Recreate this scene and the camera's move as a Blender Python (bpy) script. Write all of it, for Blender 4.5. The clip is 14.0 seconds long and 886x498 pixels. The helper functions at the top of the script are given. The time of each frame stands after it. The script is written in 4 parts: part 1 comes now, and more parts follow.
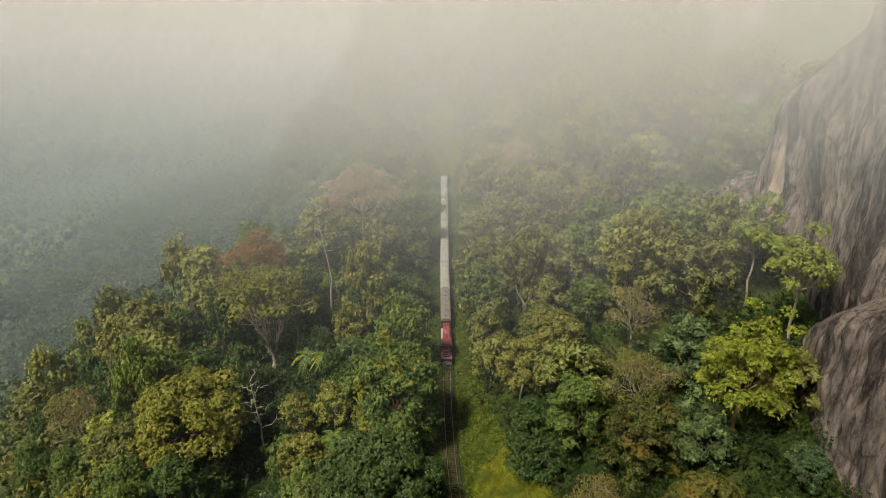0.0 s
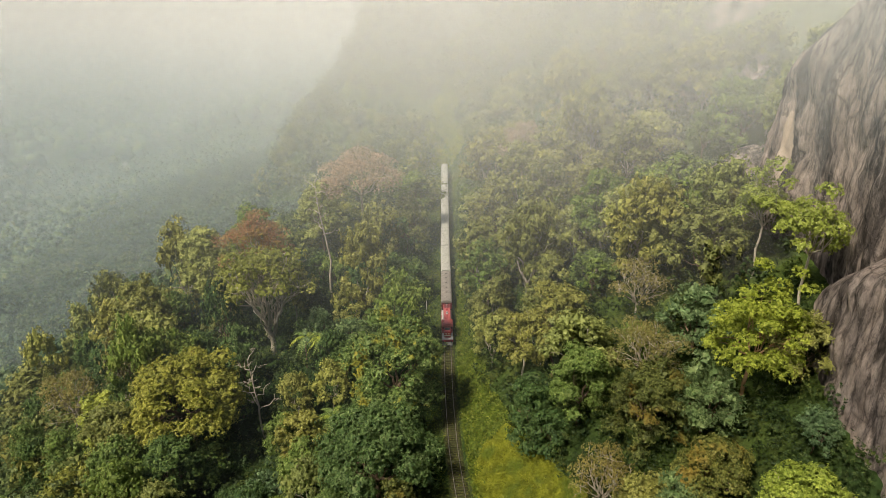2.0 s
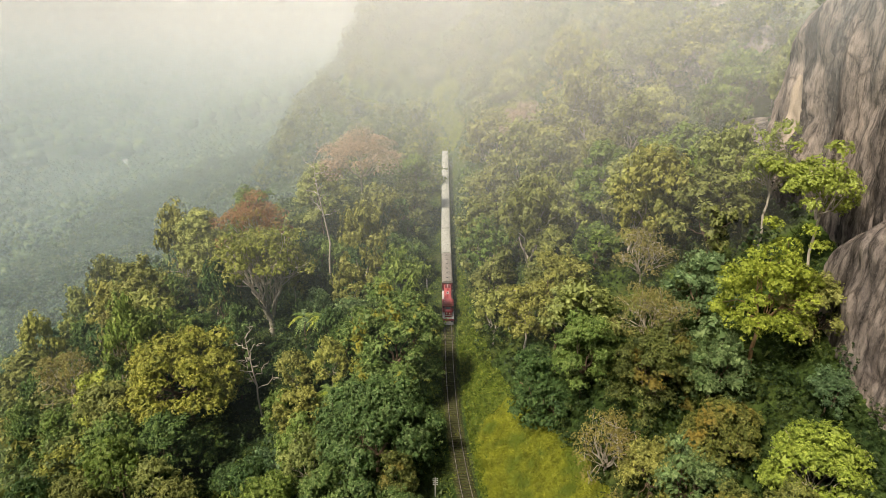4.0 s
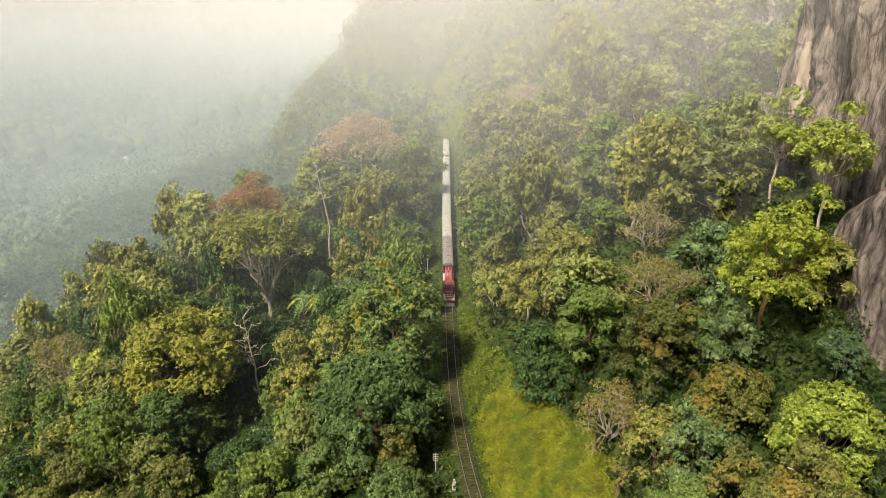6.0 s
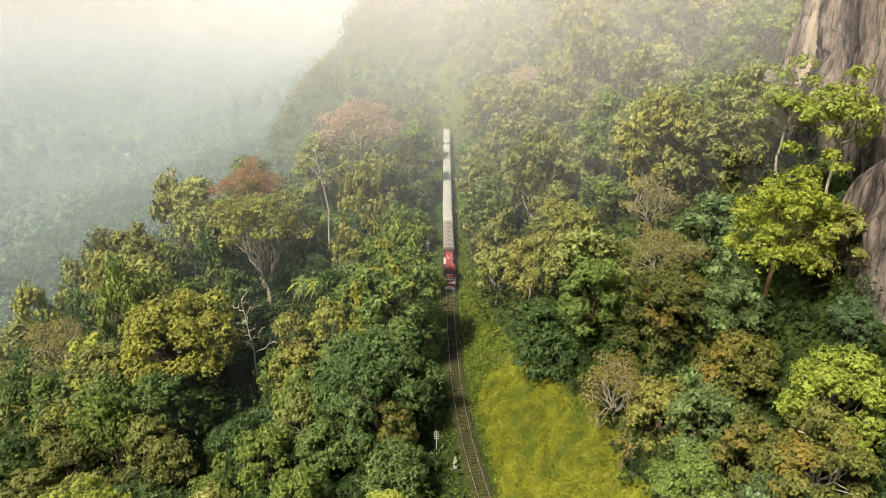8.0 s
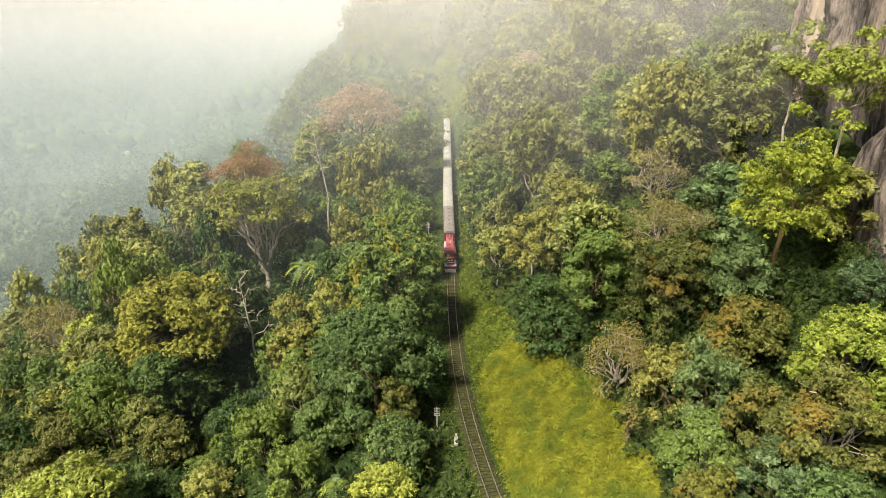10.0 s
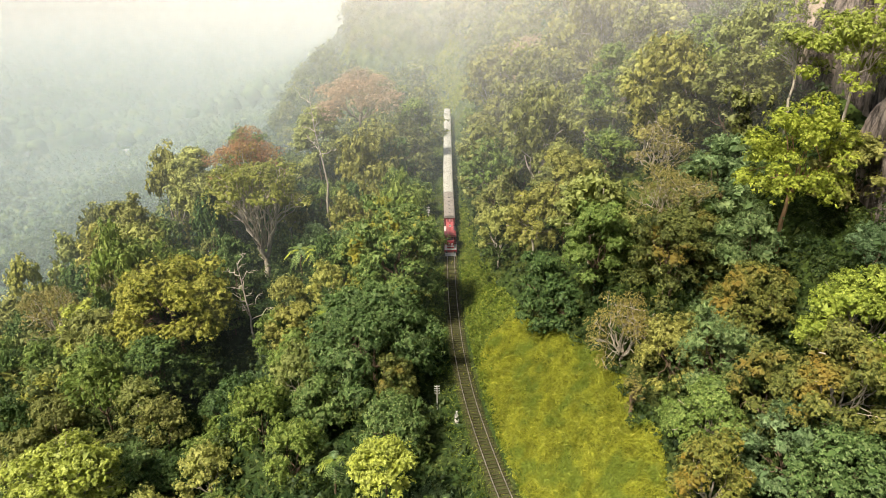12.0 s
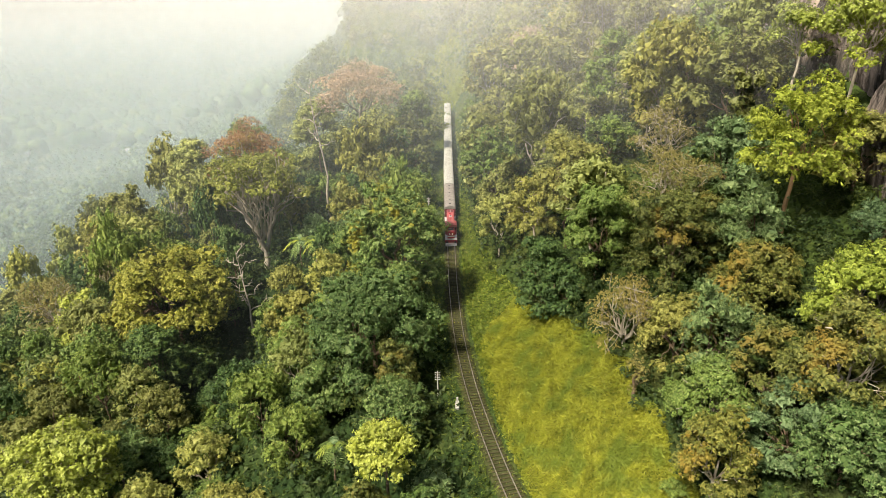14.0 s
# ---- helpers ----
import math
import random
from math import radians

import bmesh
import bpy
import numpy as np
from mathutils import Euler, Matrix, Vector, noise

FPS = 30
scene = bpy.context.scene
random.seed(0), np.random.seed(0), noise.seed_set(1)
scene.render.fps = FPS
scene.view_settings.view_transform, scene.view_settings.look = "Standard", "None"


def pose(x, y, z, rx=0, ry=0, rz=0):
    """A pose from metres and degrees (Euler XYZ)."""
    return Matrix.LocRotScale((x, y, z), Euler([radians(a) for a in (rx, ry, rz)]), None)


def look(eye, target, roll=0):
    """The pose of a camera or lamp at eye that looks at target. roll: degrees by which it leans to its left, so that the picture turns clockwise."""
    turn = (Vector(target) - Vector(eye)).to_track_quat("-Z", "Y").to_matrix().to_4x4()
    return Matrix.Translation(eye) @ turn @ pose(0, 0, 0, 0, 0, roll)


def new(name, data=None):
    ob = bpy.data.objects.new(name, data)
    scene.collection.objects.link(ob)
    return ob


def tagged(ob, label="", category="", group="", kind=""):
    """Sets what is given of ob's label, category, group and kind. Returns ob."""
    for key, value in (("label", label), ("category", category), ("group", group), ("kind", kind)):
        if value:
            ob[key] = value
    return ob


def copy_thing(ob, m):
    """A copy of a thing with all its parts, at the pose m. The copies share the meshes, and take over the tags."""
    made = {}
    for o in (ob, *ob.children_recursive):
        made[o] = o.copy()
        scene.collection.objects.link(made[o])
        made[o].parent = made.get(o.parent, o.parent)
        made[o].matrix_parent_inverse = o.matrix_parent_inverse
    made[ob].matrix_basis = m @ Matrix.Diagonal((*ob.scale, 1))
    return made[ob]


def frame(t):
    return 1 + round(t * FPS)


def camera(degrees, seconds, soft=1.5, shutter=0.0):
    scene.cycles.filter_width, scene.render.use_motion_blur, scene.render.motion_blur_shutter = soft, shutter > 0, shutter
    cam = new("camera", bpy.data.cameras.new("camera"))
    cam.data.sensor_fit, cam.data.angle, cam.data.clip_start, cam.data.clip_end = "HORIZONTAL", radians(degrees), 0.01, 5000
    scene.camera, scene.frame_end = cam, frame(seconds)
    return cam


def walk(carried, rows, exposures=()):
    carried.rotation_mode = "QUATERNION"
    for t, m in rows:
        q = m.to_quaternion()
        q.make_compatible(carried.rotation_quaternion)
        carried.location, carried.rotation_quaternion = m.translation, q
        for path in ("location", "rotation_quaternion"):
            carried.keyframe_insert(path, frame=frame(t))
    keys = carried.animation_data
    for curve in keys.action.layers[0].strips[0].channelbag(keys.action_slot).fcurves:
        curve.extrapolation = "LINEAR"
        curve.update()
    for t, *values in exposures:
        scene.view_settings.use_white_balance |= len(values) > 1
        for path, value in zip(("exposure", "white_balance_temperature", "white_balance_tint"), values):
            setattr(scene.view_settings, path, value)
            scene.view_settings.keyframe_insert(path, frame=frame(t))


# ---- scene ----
cam = camera(70.8, 14.0, soft=0.7)
# the eye stands EYE metres over the railway; rows: t, x, y, z, yaw, pitch, roll
EYE = 92.0
ROWS = [
    (0.0, -0.007, 0.004, -0.000, -0.021, -23.500, -0.187),
    (0.5, -0.229, 0.008, -1.841, -0.048, -23.378, -0.323),
    (1.0, -0.249, -0.002, -3.222, -0.040, -23.405, -0.299),
    (1.5, -0.165, 0.045, -4.615, -0.018, -23.429, -0.211),
    (2.0, -0.072, 0.049, -5.957, 0.009, -23.457, -0.135),
    (2.5, 0.009, 0.073, -7.232, 0.050, -23.466, -0.107),
    (3.0, 0.063, 0.073, -8.588, 0.080, -23.513, 0.002),
    (5.5, 0.065, 0.061, -15.620, 0.161, -23.605, 0.024),
    (6.0, 0.115, 0.061, -16.666, 0.213, -23.615, 0.044),
    (6.5, 0.148, 0.043, -17.620, 0.233, -23.635, 0.062),
    (7.0, 0.168, 0.049, -18.662, 0.258, -23.675, 0.132),
    (7.5, 0.202, 0.043, -19.808, 0.281, -23.692, 0.162),
    (8.0, 0.210, 0.056, -20.940, 0.316, -23.730, 0.224),
    (10.5, 0.266, 0.078, -26.503, 0.395, -23.777, 0.388),
    (11.0, 0.315, 0.005, -27.464, 0.417, -23.819, 0.430),
    (11.5, 0.340, -0.069, -28.474, 0.435, -23.821, 0.477),
    (12.0, 0.365, -0.096, -29.461, 0.455, -23.843, 0.520),
    (12.5, 0.361, -0.103, -30.285, 0.462, -23.849, 0.540),
    (13.0, 0.388, -0.119, -30.802, 0.494, -23.842, 0.601),
    (13.5, 0.387, -0.161, -31.412, 0.511, -23.830, 0.620),
    (14.0, 0.404, -0.172, -32.000, 0.528, -23.837, 0.657),
]
walk(cam, [(t, pose(x, y, EYE + z, 90 + pitch, 0, yaw) @ pose(0, 0, 0, 0, 0, -roll)) for t, x, y, z, yaw, pitch, roll in ROWS],
     exposures=[(0.0, -0.36), (1.5, -0.06), (3.0, 0.18), (5.5, 0.42), (8.0, 0.56), (14.0, 0.73)])

# ---- light ----
world = bpy.data.worlds.new("world")
scene.world = world
world.use_nodes = True
wt = world.node_tree
sky = wt.nodes.new("ShaderNodeTexSky")
sky.sky_type, sky.sun_disc = "NISHITA", False
sky.sun_elevation, sky.sun_rotation = radians(57), radians(-130)
sky.air_density, sky.dust_density, sky.ozone_density = 1.0, 4.0, 1.0
wt.nodes["Background"].inputs["Strength"].default_value = 0.09
wt.links.new(sky.outputs[0], wt.nodes["Background"].inputs["Color"])
sun = new("sun", bpy.data.lights.new("sun", "SUN"))
sun.data.energy, sun.data.angle, sun.data.color = 5.0, radians(8), (1.0, 0.93, 0.80)
sun.matrix_world = look((-200, -170, 400), (0, 0, 0))
# haze put in as flat tinted sheets: how far off each hangs, its strength over the valley and on the mountain, the
# heights between which it thickens, and where it begins on the slope
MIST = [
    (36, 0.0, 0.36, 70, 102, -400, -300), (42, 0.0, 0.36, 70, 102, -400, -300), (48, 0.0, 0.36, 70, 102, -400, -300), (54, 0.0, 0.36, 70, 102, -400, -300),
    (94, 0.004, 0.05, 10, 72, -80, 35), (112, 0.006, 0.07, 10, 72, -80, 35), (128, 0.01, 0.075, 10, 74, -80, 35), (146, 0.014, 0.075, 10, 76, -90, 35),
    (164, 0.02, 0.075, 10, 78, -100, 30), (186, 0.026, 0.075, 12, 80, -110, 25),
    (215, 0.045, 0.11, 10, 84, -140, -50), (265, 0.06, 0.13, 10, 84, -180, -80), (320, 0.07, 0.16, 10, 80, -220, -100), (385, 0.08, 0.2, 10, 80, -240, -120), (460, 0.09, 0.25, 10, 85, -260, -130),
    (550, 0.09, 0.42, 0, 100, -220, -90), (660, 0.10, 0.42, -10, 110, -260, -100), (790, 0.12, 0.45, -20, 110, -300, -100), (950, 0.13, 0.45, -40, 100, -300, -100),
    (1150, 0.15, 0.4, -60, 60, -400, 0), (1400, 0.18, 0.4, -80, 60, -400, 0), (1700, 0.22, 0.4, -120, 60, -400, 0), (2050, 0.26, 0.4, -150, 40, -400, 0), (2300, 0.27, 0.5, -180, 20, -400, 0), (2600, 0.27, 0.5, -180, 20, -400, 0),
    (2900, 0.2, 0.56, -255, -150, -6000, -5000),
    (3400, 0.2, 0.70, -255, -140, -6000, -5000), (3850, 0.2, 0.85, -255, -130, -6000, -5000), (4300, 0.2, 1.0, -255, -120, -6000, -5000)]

# ---- materials ----
def mat(name, rough=0.7, metal=0.0):
    m = bpy.data.materials.new(name)
    m.use_nodes = True
    b = m.node_tree.nodes["Principled BSDF"]
    b.inputs["Roughness"].default_value, b.inputs["Metallic"].default_value = rough, metal
    if rough > 0.75:
        b.inputs["Specular IOR Level"].default_value = 0.12
    return m, m.node_tree, b


def node(nt, kind, **values):
    n = nt.nodes.new(kind)
    for k, v in values.items():
        n.inputs[k.replace("_", " ")].default_value = v
    return n


def ramp(nt, source, *stops):
    n = nt.nodes.new("ShaderNodeValToRGB")
    while len(n.color_ramp.elements) < len(stops):
        n.color_ramp.elements.new(0.5)
    for e, (p, c) in zip(n.color_ramp.elements, stops):
        e.position, e.color = p, (*c, 1)
    nt.links.new(source, n.inputs[0])
    return n.outputs[0]


def mixed(nt, kind, fac, a, b):
    n = nt.nodes.new("ShaderNodeMix")
    n.data_type, n.blend_type = "RGBA", kind
    for s, v in ((n.inputs[0], fac), (n.inputs[6], a), (n.inputs[7], b)):
        if isinstance(v, (float, int)):
            s.default_value = v
        elif isinstance(v, tuple):
            s.default_value = (*v, 1)
        else:
            nt.links.new(v, s)
    return n.outputs[2]


def noisy(nt, scale, detail=4.0, rough=0.55, stretch=None, where="Object"):
    tc = nt.nodes.new("ShaderNodeTexCoord")
    src = tc.outputs[where]
    if stretch:
        mp = nt.nodes.new("ShaderNodeMapping")
        mp.inputs["Scale"].default_value = stretch
        nt.links.new(src, mp.inputs[0])
        src = mp.outputs[0]
    n = node(nt, "ShaderNodeTexNoise", Scale=scale, Detail=detail, Roughness=rough)
    nt.links.new(src, n.inputs["Vector"])
    return n.outputs["Fac"]


def bumped(nt, b, height, strength=0.5, distance=0.1):
    n = node(nt, "ShaderNodeBump", Strength=strength, Distance=distance)
    nt.links.new(height, n.inputs["Height"])
    nt.links.new(n.outputs[0], b.inputs["Normal"])


def leaf_material(name, dark, mid, light, patch=0.0, patch_colour=(0.3, 0.22, 0.03), cell=0.0):
    """Foliage: every leaf its own shade, every tree its own tone, with light passing through the leaves."""
    m, nt, b = mat(name, 0.55)
    geo = nt.nodes.new("ShaderNodeNewGeometry")
    info = nt.nodes.new("ShaderNodeObjectInfo")
    near = lambda p, q, k: tuple(u + (v - u) * k for u, v in zip(p, q))
    c = ramp(nt, geo.outputs["Random Per Island"], (0.0, near(dark, mid, 0.3)), (0.5, mid), (0.85, near(mid, light, 0.5)), (1.0, near(mid, light, 0.85)))
    big = noisy(nt, 0.45, 2.0)
    tone = ramp(nt, big, (0.3, (0.6, 0.62, 0.6)), (0.7, (1.35, 1.3, 1.2)))
    c = mixed(nt, "MULTIPLY", 0.75, c, tone)
    if patch:
        p = ramp(nt, noisy(nt, 0.22, 2.0), (0.58 - patch * 0.2, (0, 0, 0)), (0.66, (1, 1, 1)))
        c = mixed(nt, "MIX", p, c, patch_colour)
    if cell:
        tc = nt.nodes.new("ShaderNodeTexCoord")
        v = node(nt, "ShaderNodeTexVoronoi", Scale=cell)
        nt.links.new(tc.outputs["Object"], v.inputs["Vector"])
        one = nt.nodes.new("ShaderNodeSeparateColor")
        nt.links.new(v.outputs["Color"], one.inputs[0])
        t2 = ramp(nt, one.outputs[0], (0.0, (0.6, 0.74, 0.74)), (0.45, (0.95, 0.99, 0.9)), (0.85, (1.28, 1.22, 0.85)), (1.0, (1.38, 1.16, 0.85)))
        c = mixed(nt, "MULTIPLY", 0.9, c, t2)
    else:
        t2 = ramp(nt, info.outputs["Random"], (0.0, (0.74, 0.82, 0.82)), (0.5, (0.97, 1.0, 0.95)), (1.0, (1.16, 1.13, 0.9)))
        c = mixed(nt, "MULTIPLY", 0.9, c, t2)
    nt.links.new(c, b.inputs["Base Color"])
    b.inputs["Specular IOR Level"].default_value = 0.18
    tr = nt.nodes.new("ShaderNodeBsdfTranslucent")
    nt.links.new(c, tr.inputs["Color"])
    mx = nt.nodes.new("ShaderNodeMixShader")
    mx.inputs[0].default_value = 0.25
    nt.links.new(b.outputs[0], mx.inputs[1])
    nt.links.new(tr.outputs[0], mx.inputs[2])
    nt.links.new(mx.outputs[0], nt.nodes["Material Output"].inputs["Surface"])
    return m


def plain(name, colour, rough=0.6, metal=0.0, vary=0.35, scale=1.5, bump=0.0, stretch=None):
    m, nt, b = mat(name, rough, metal)
    n = noisy(nt, scale, 5.0, 0.6, stretch)
    lo = tuple(max(0.0, v * (1 - vary)) for v in colour)
    hi = tuple(min(1.0, v * (1 + vary)) for v in colour)
    c = ramp(nt, n, (0.3, lo), (0.7, hi))
    fine = ramp(nt, noisy(nt, scale * 9, 3.0), (0.3, (0.82, 0.82, 0.82)), (0.7, (1.1, 1.1, 1.1)))
    nt.links.new(mixed(nt, "MULTIPLY", 0.8, c, fine), b.inputs["Base Color"])
    if bump:
        bumped(nt, b, noisy(nt, scale * 5, 4.0), 0.6, bump)
    return m


LEAF = dict(
    dark=leaf_material("dark_leaves", (0.026, 0.052, 0.017), (0.072, 0.122, 0.033), (0.165, 0.22, 0.069)),
    mango=leaf_material("glossy_leaves", (0.038, 0.074, 0.02), (0.122, 0.184, 0.05), (0.28, 0.33, 0.125)),
    gilt=leaf_material("yellow_patched_leaves", (0.038, 0.074, 0.02), (0.122, 0.184, 0.05), (0.28, 0.33, 0.125), 0.12, (0.30, 0.27, 0.04)),
    olive=leaf_material("olive_leaves", (0.085, 0.098, 0.026), (0.23, 0.23, 0.06), (0.38, 0.365, 0.125)),
    lime=leaf_material("lime_leaves", (0.10, 0.14, 0.018), (0.27, 0.32, 0.042), (0.45, 0.48, 0.10)),
    straw=leaf_material("straw_leaves", (0.12, 0.105, 0.035), (0.26, 0.22, 0.07), (0.38, 0.33, 0.12)),
    pale=leaf_material("pale_leaves", (0.14, 0.165, 0.044), (0.305, 0.315, 0.088), (0.46, 0.46, 0.16)),
    red=leaf_material("russet_leaves", (0.16, 0.08, 0.04), (0.33, 0.165, 0.08), (0.44, 0.26, 0.12), 0.25, (0.32, 0.24, 0.06)),
    pink=leaf_material("pink_leaves", (0.36, 0.23, 0.15), (0.54, 0.36, 0.24), (0.66, 0.49, 0.34)),
    blue=leaf_material("bluish_fronds", (0.05, 0.088, 0.036), (0.145, 0.215, 0.088), (0.31, 0.38, 0.19)),
    wood=leaf_material("mixed_forest_leaves", (0.05, 0.07, 0.022), (0.15, 0.17, 0.05), (0.29, 0.30, 0.11), cell=0.11),
    grass=leaf_material("yellow_green_grass", (0.12, 0.145, 0.013), (0.252, 0.268, 0.028), (0.40, 0.39, 0.06), 0.35, (0.17, 0.21, 0.03)),
    creeper=leaf_material("green_creepers", (0.038, 0.072, 0.010), (0.115, 0.155, 0.02), (0.25, 0.27, 0.048)),
    # shrub colour is darkened to paint shade into the gaps between crowns
    shrub=leaf_material("shade_darkened_shrub_leaves", (0.015, 0.03, 0.01), (0.045, 0.07, 0.018), (0.11, 0.135, 0.038), cell=0.2),
    tipped=leaf_material("autumn_tipped_leaves", (0.05, 0.065, 0.016), (0.14, 0.15, 0.035), (0.28, 0.27, 0.075), 0.22, (0.26, 0.18, 0.035)),
    lemon=leaf_material("lemon_leaves", (0.17, 0.2, 0.03), (0.36, 0.39, 0.06), (0.54, 0.56, 0.16)),
    sunny=leaf_material("sunny_leaves", (0.086, 0.105, 0.018), (0.227, 0.235, 0.041), (0.400, 0.380, 0.110)),
    fresh=leaf_material("fresh_green_leaves", (0.06, 0.1, 0.02), (0.16, 0.22, 0.045), (0.31, 0.36, 0.11)),
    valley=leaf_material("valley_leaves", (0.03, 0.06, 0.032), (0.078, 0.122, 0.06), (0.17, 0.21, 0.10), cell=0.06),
)
PALE_BARK = plain("pale_bark", (0.42, 0.36, 0.27), 0.85, vary=0.35, scale=2.0, stretch=(3, 3, 0.6))
BARK = plain("brown_bark", (0.17, 0.12, 0.075), 0.9, vary=0.4, scale=2.0, stretch=(3, 3, 0.6))
TAN_BARK = plain("tan_bark", (0.36, 0.22, 0.11), 0.85, vary=0.3, scale=2.0, stretch=(3, 3, 0.6))
STEEL = plain("rail_steel", (0.42, 0.36, 0.31), 0.35, 0.7, vary=0.3, scale=3.0)
RUST = plain("rusty_steel", (0.16, 0.09, 0.06), 0.7, 0.3)
BALLAST = plain("weedy_ballast", (0.045, 0.05, 0.016), 0.95, vary=0.5, scale=1.2, bump=0.06)
SLEEPER = plain("weathered_sleeper", (0.062, 0.056, 0.025), 0.9, vary=0.4, scale=2.0)
RED = plain("red_paint", (0.28, 0.02, 0.026), 0.4, vary=0.2, scale=0.7)
LIGHT_RED = plain("faded_red_paint", (0.38, 0.085, 0.08), 0.5, vary=0.18, scale=0.7)
MAROON = plain("maroon_paint", (0.13, 0.018, 0.02), 0.5, vary=0.3, scale=0.8)
CREAM = plain("off_white_paint", (0.45, 0.42, 0.38), 0.55, vary=0.15, scale=0.9)
ROOF_PALE = plain("pale_roof_sheet", (0.37, 0.355, 0.30), 0.6, vary=0.14, scale=0.5, stretch=(1, 3, 1))
ROOF_BROWN = plain("dusty_roof_sheet", (0.22, 0.19, 0.16), 0.7, vary=0.2, scale=0.5, stretch=(1, 3, 1))
BLACK = plain("black_iron", (0.025, 0.023, 0.022), 0.6, vary=0.3)
GLASS = plain("dark_window_glass", (0.02, 0.024, 0.028), 0.12, vary=0.2)
LAMP = plain("lamp_lens", (0.7, 0.68, 0.6), 0.2, vary=0.05)
CONCRETE = plain("pale_concrete", (0.5, 0.47, 0.4), 0.85, vary=0.2)


def ground_material():
    m, nt, b = mat("shade_darkened_floor", 0.95)
    # floor tones are lowered too: the shade between crowns is in the colour
    c = ramp(nt, noisy(nt, 0.09, 6.0), (0.3, (0.018, 0.034, 0.011)), (0.5, (0.038, 0.06, 0.016)), (0.7, (0.068, 0.072, 0.025)))
    f = ramp(nt, noisy(nt, 1.1, 6.0, 0.65), (0.3, (0.45, 0.5, 0.5)), (0.7, (1.5, 1.4, 1.2)))
    c = mixed(nt, "MULTIPLY", 0.9, c, f)
    wide = ramp(nt, noisy(nt, 0.006, 3.0), (0.42, (0.8, 0.95, 1.0)), (0.62, (1.9, 1.7, 1.1)))
    nt.links.new(mixed(nt, "MULTIPLY", 0.7, c, wide), b.inputs["Base Color"])
    bumped(nt, b, noisy(nt, 0.6, 6.0, 0.7), 0.9, 0.8)
    return m


def rock_material():
    m, nt, b = mat("streaked_granite", 0.8)
    base = ramp(nt, noisy(nt, 0.16, 9.0, 0.68), (0.32, (0.24, 0.205, 0.18)), (0.5, (0.43, 0.365, 0.32)), (0.68, (0.58, 0.495, 0.43)))
    wide = ramp(nt, noisy(nt, 0.22, 8.0, 0.7, (1.0, 1.0, 0.16)), (0.44, (0.26, 0.25, 0.245)), (0.485, (0.76, 0.74, 0.73)), (0.56, (1.2, 1.14, 1.08)))
    c = mixed(nt, "MULTIPLY", 0.9, base, wide)
    streak = ramp(nt, noisy(nt, 1.1, 10.0, 0.82, (1.0, 1.0, 0.3)), (0.43, (0.3, 0.29, 0.28)), (0.48, (0.88, 0.87, 0.86)), (0.58, (1.18, 1.14, 1.1)))
    c = mixed(nt, "MULTIPLY", 0.75, c, streak)
    lines = ramp(nt, noisy(nt, 2.4, 8.0, 0.8, (1.0, 1.0, 0.16)), (0.62, (0, 0, 0)), (0.70, (0.5, 0.5, 0.5)))
    c = mixed(nt, "MIX", lines, c, (0.5, 0.43, 0.37))
    tc = nt.nodes.new("ShaderNodeTexCoord")
    mp = nt.nodes.new("ShaderNodeMapping")
    mp.inputs["Scale"].default_value = (1.0, 1.0, 0.3)
    nt.links.new(tc.outputs["Object"], mp.inputs[0])
    crack = node(nt, "ShaderNodeTexVoronoi", Scale=0.3, Detail=3.0, Roughness=0.6)
    crack.feature = "DISTANCE_TO_EDGE"
    nt.links.new(mp.outputs[0], crack.inputs["Vector"])
    c = mixed(nt, "MULTIPLY", 0.7, c, ramp(nt, crack.outputs["Distance"], (0.0, (0.25, 0.24, 0.23)), (0.035, (1, 1, 1))))
    lichen = ramp(nt, noisy(nt, 1.3, 9.0, 0.8), (0.57, (0, 0, 0)), (0.63, (0.45, 0.45, 0.45)))
    c = mixed(nt, "MIX", lichen, c, (0.42, 0.36, 0.31))
    nt.links.new(c, b.inputs["Base Color"])
    bumped(nt, b, noisy(nt, 0.7, 11.0, 0.78, (1.0, 1.0, 0.5)), 1.0, 1.6)
    return m


GROUND, ROCK = ground_material(), rock_material()
CREAM_ROCK = plain("fresh_cream_rock", (0.44, 0.35, 0.26), 0.85, vary=0.2, scale=0.6, stretch=(1, 1, 0.15))


# ---- builders ----
def link(name, bm, material, parent=None, label=""):
    me = bpy.data.meshes.new(name)
    bm.to_mesh(me)
    bm.free()
    me.materials.append(material)
    ob = new(name, me)
    ob.parent = parent
    if label:
        ob["label"] = label
    return ob


part = link


def raw(name, verts, faces, material, parent=None, label="", smooth=False):
    """A mesh object from arrays of places and quads."""
    me = bpy.data.meshes.new(name)
    v, f = np.asarray(verts, np.float32), np.asarray(faces, np.int32)
    k = f.shape[1]
    me.vertices.add(len(v))
    me.vertices.foreach_set("co", v.ravel())
    me.loops.add(f.size)
    me.loops.foreach_set("vertex_index", f.ravel())
    me.polygons.add(len(f))
    me.polygons.foreach_set("loop_start", np.arange(0, f.size, k, dtype=np.int32))
    me.update(calc_edges=True)
    me.validate()
    if smooth:
        me.polygons.foreach_set("use_smooth", np.ones(len(f), bool))
    me.materials.append(material)
    ob = new(name, me)
    ob.parent = parent
    if label:
        ob["label"] = label
    return ob


def root(name, m, label, category, group=""):
    ob = new(name)
    ob.empty_display_size = 0.5
    ob.matrix_world = m
    return tagged(ob, label, category, group)


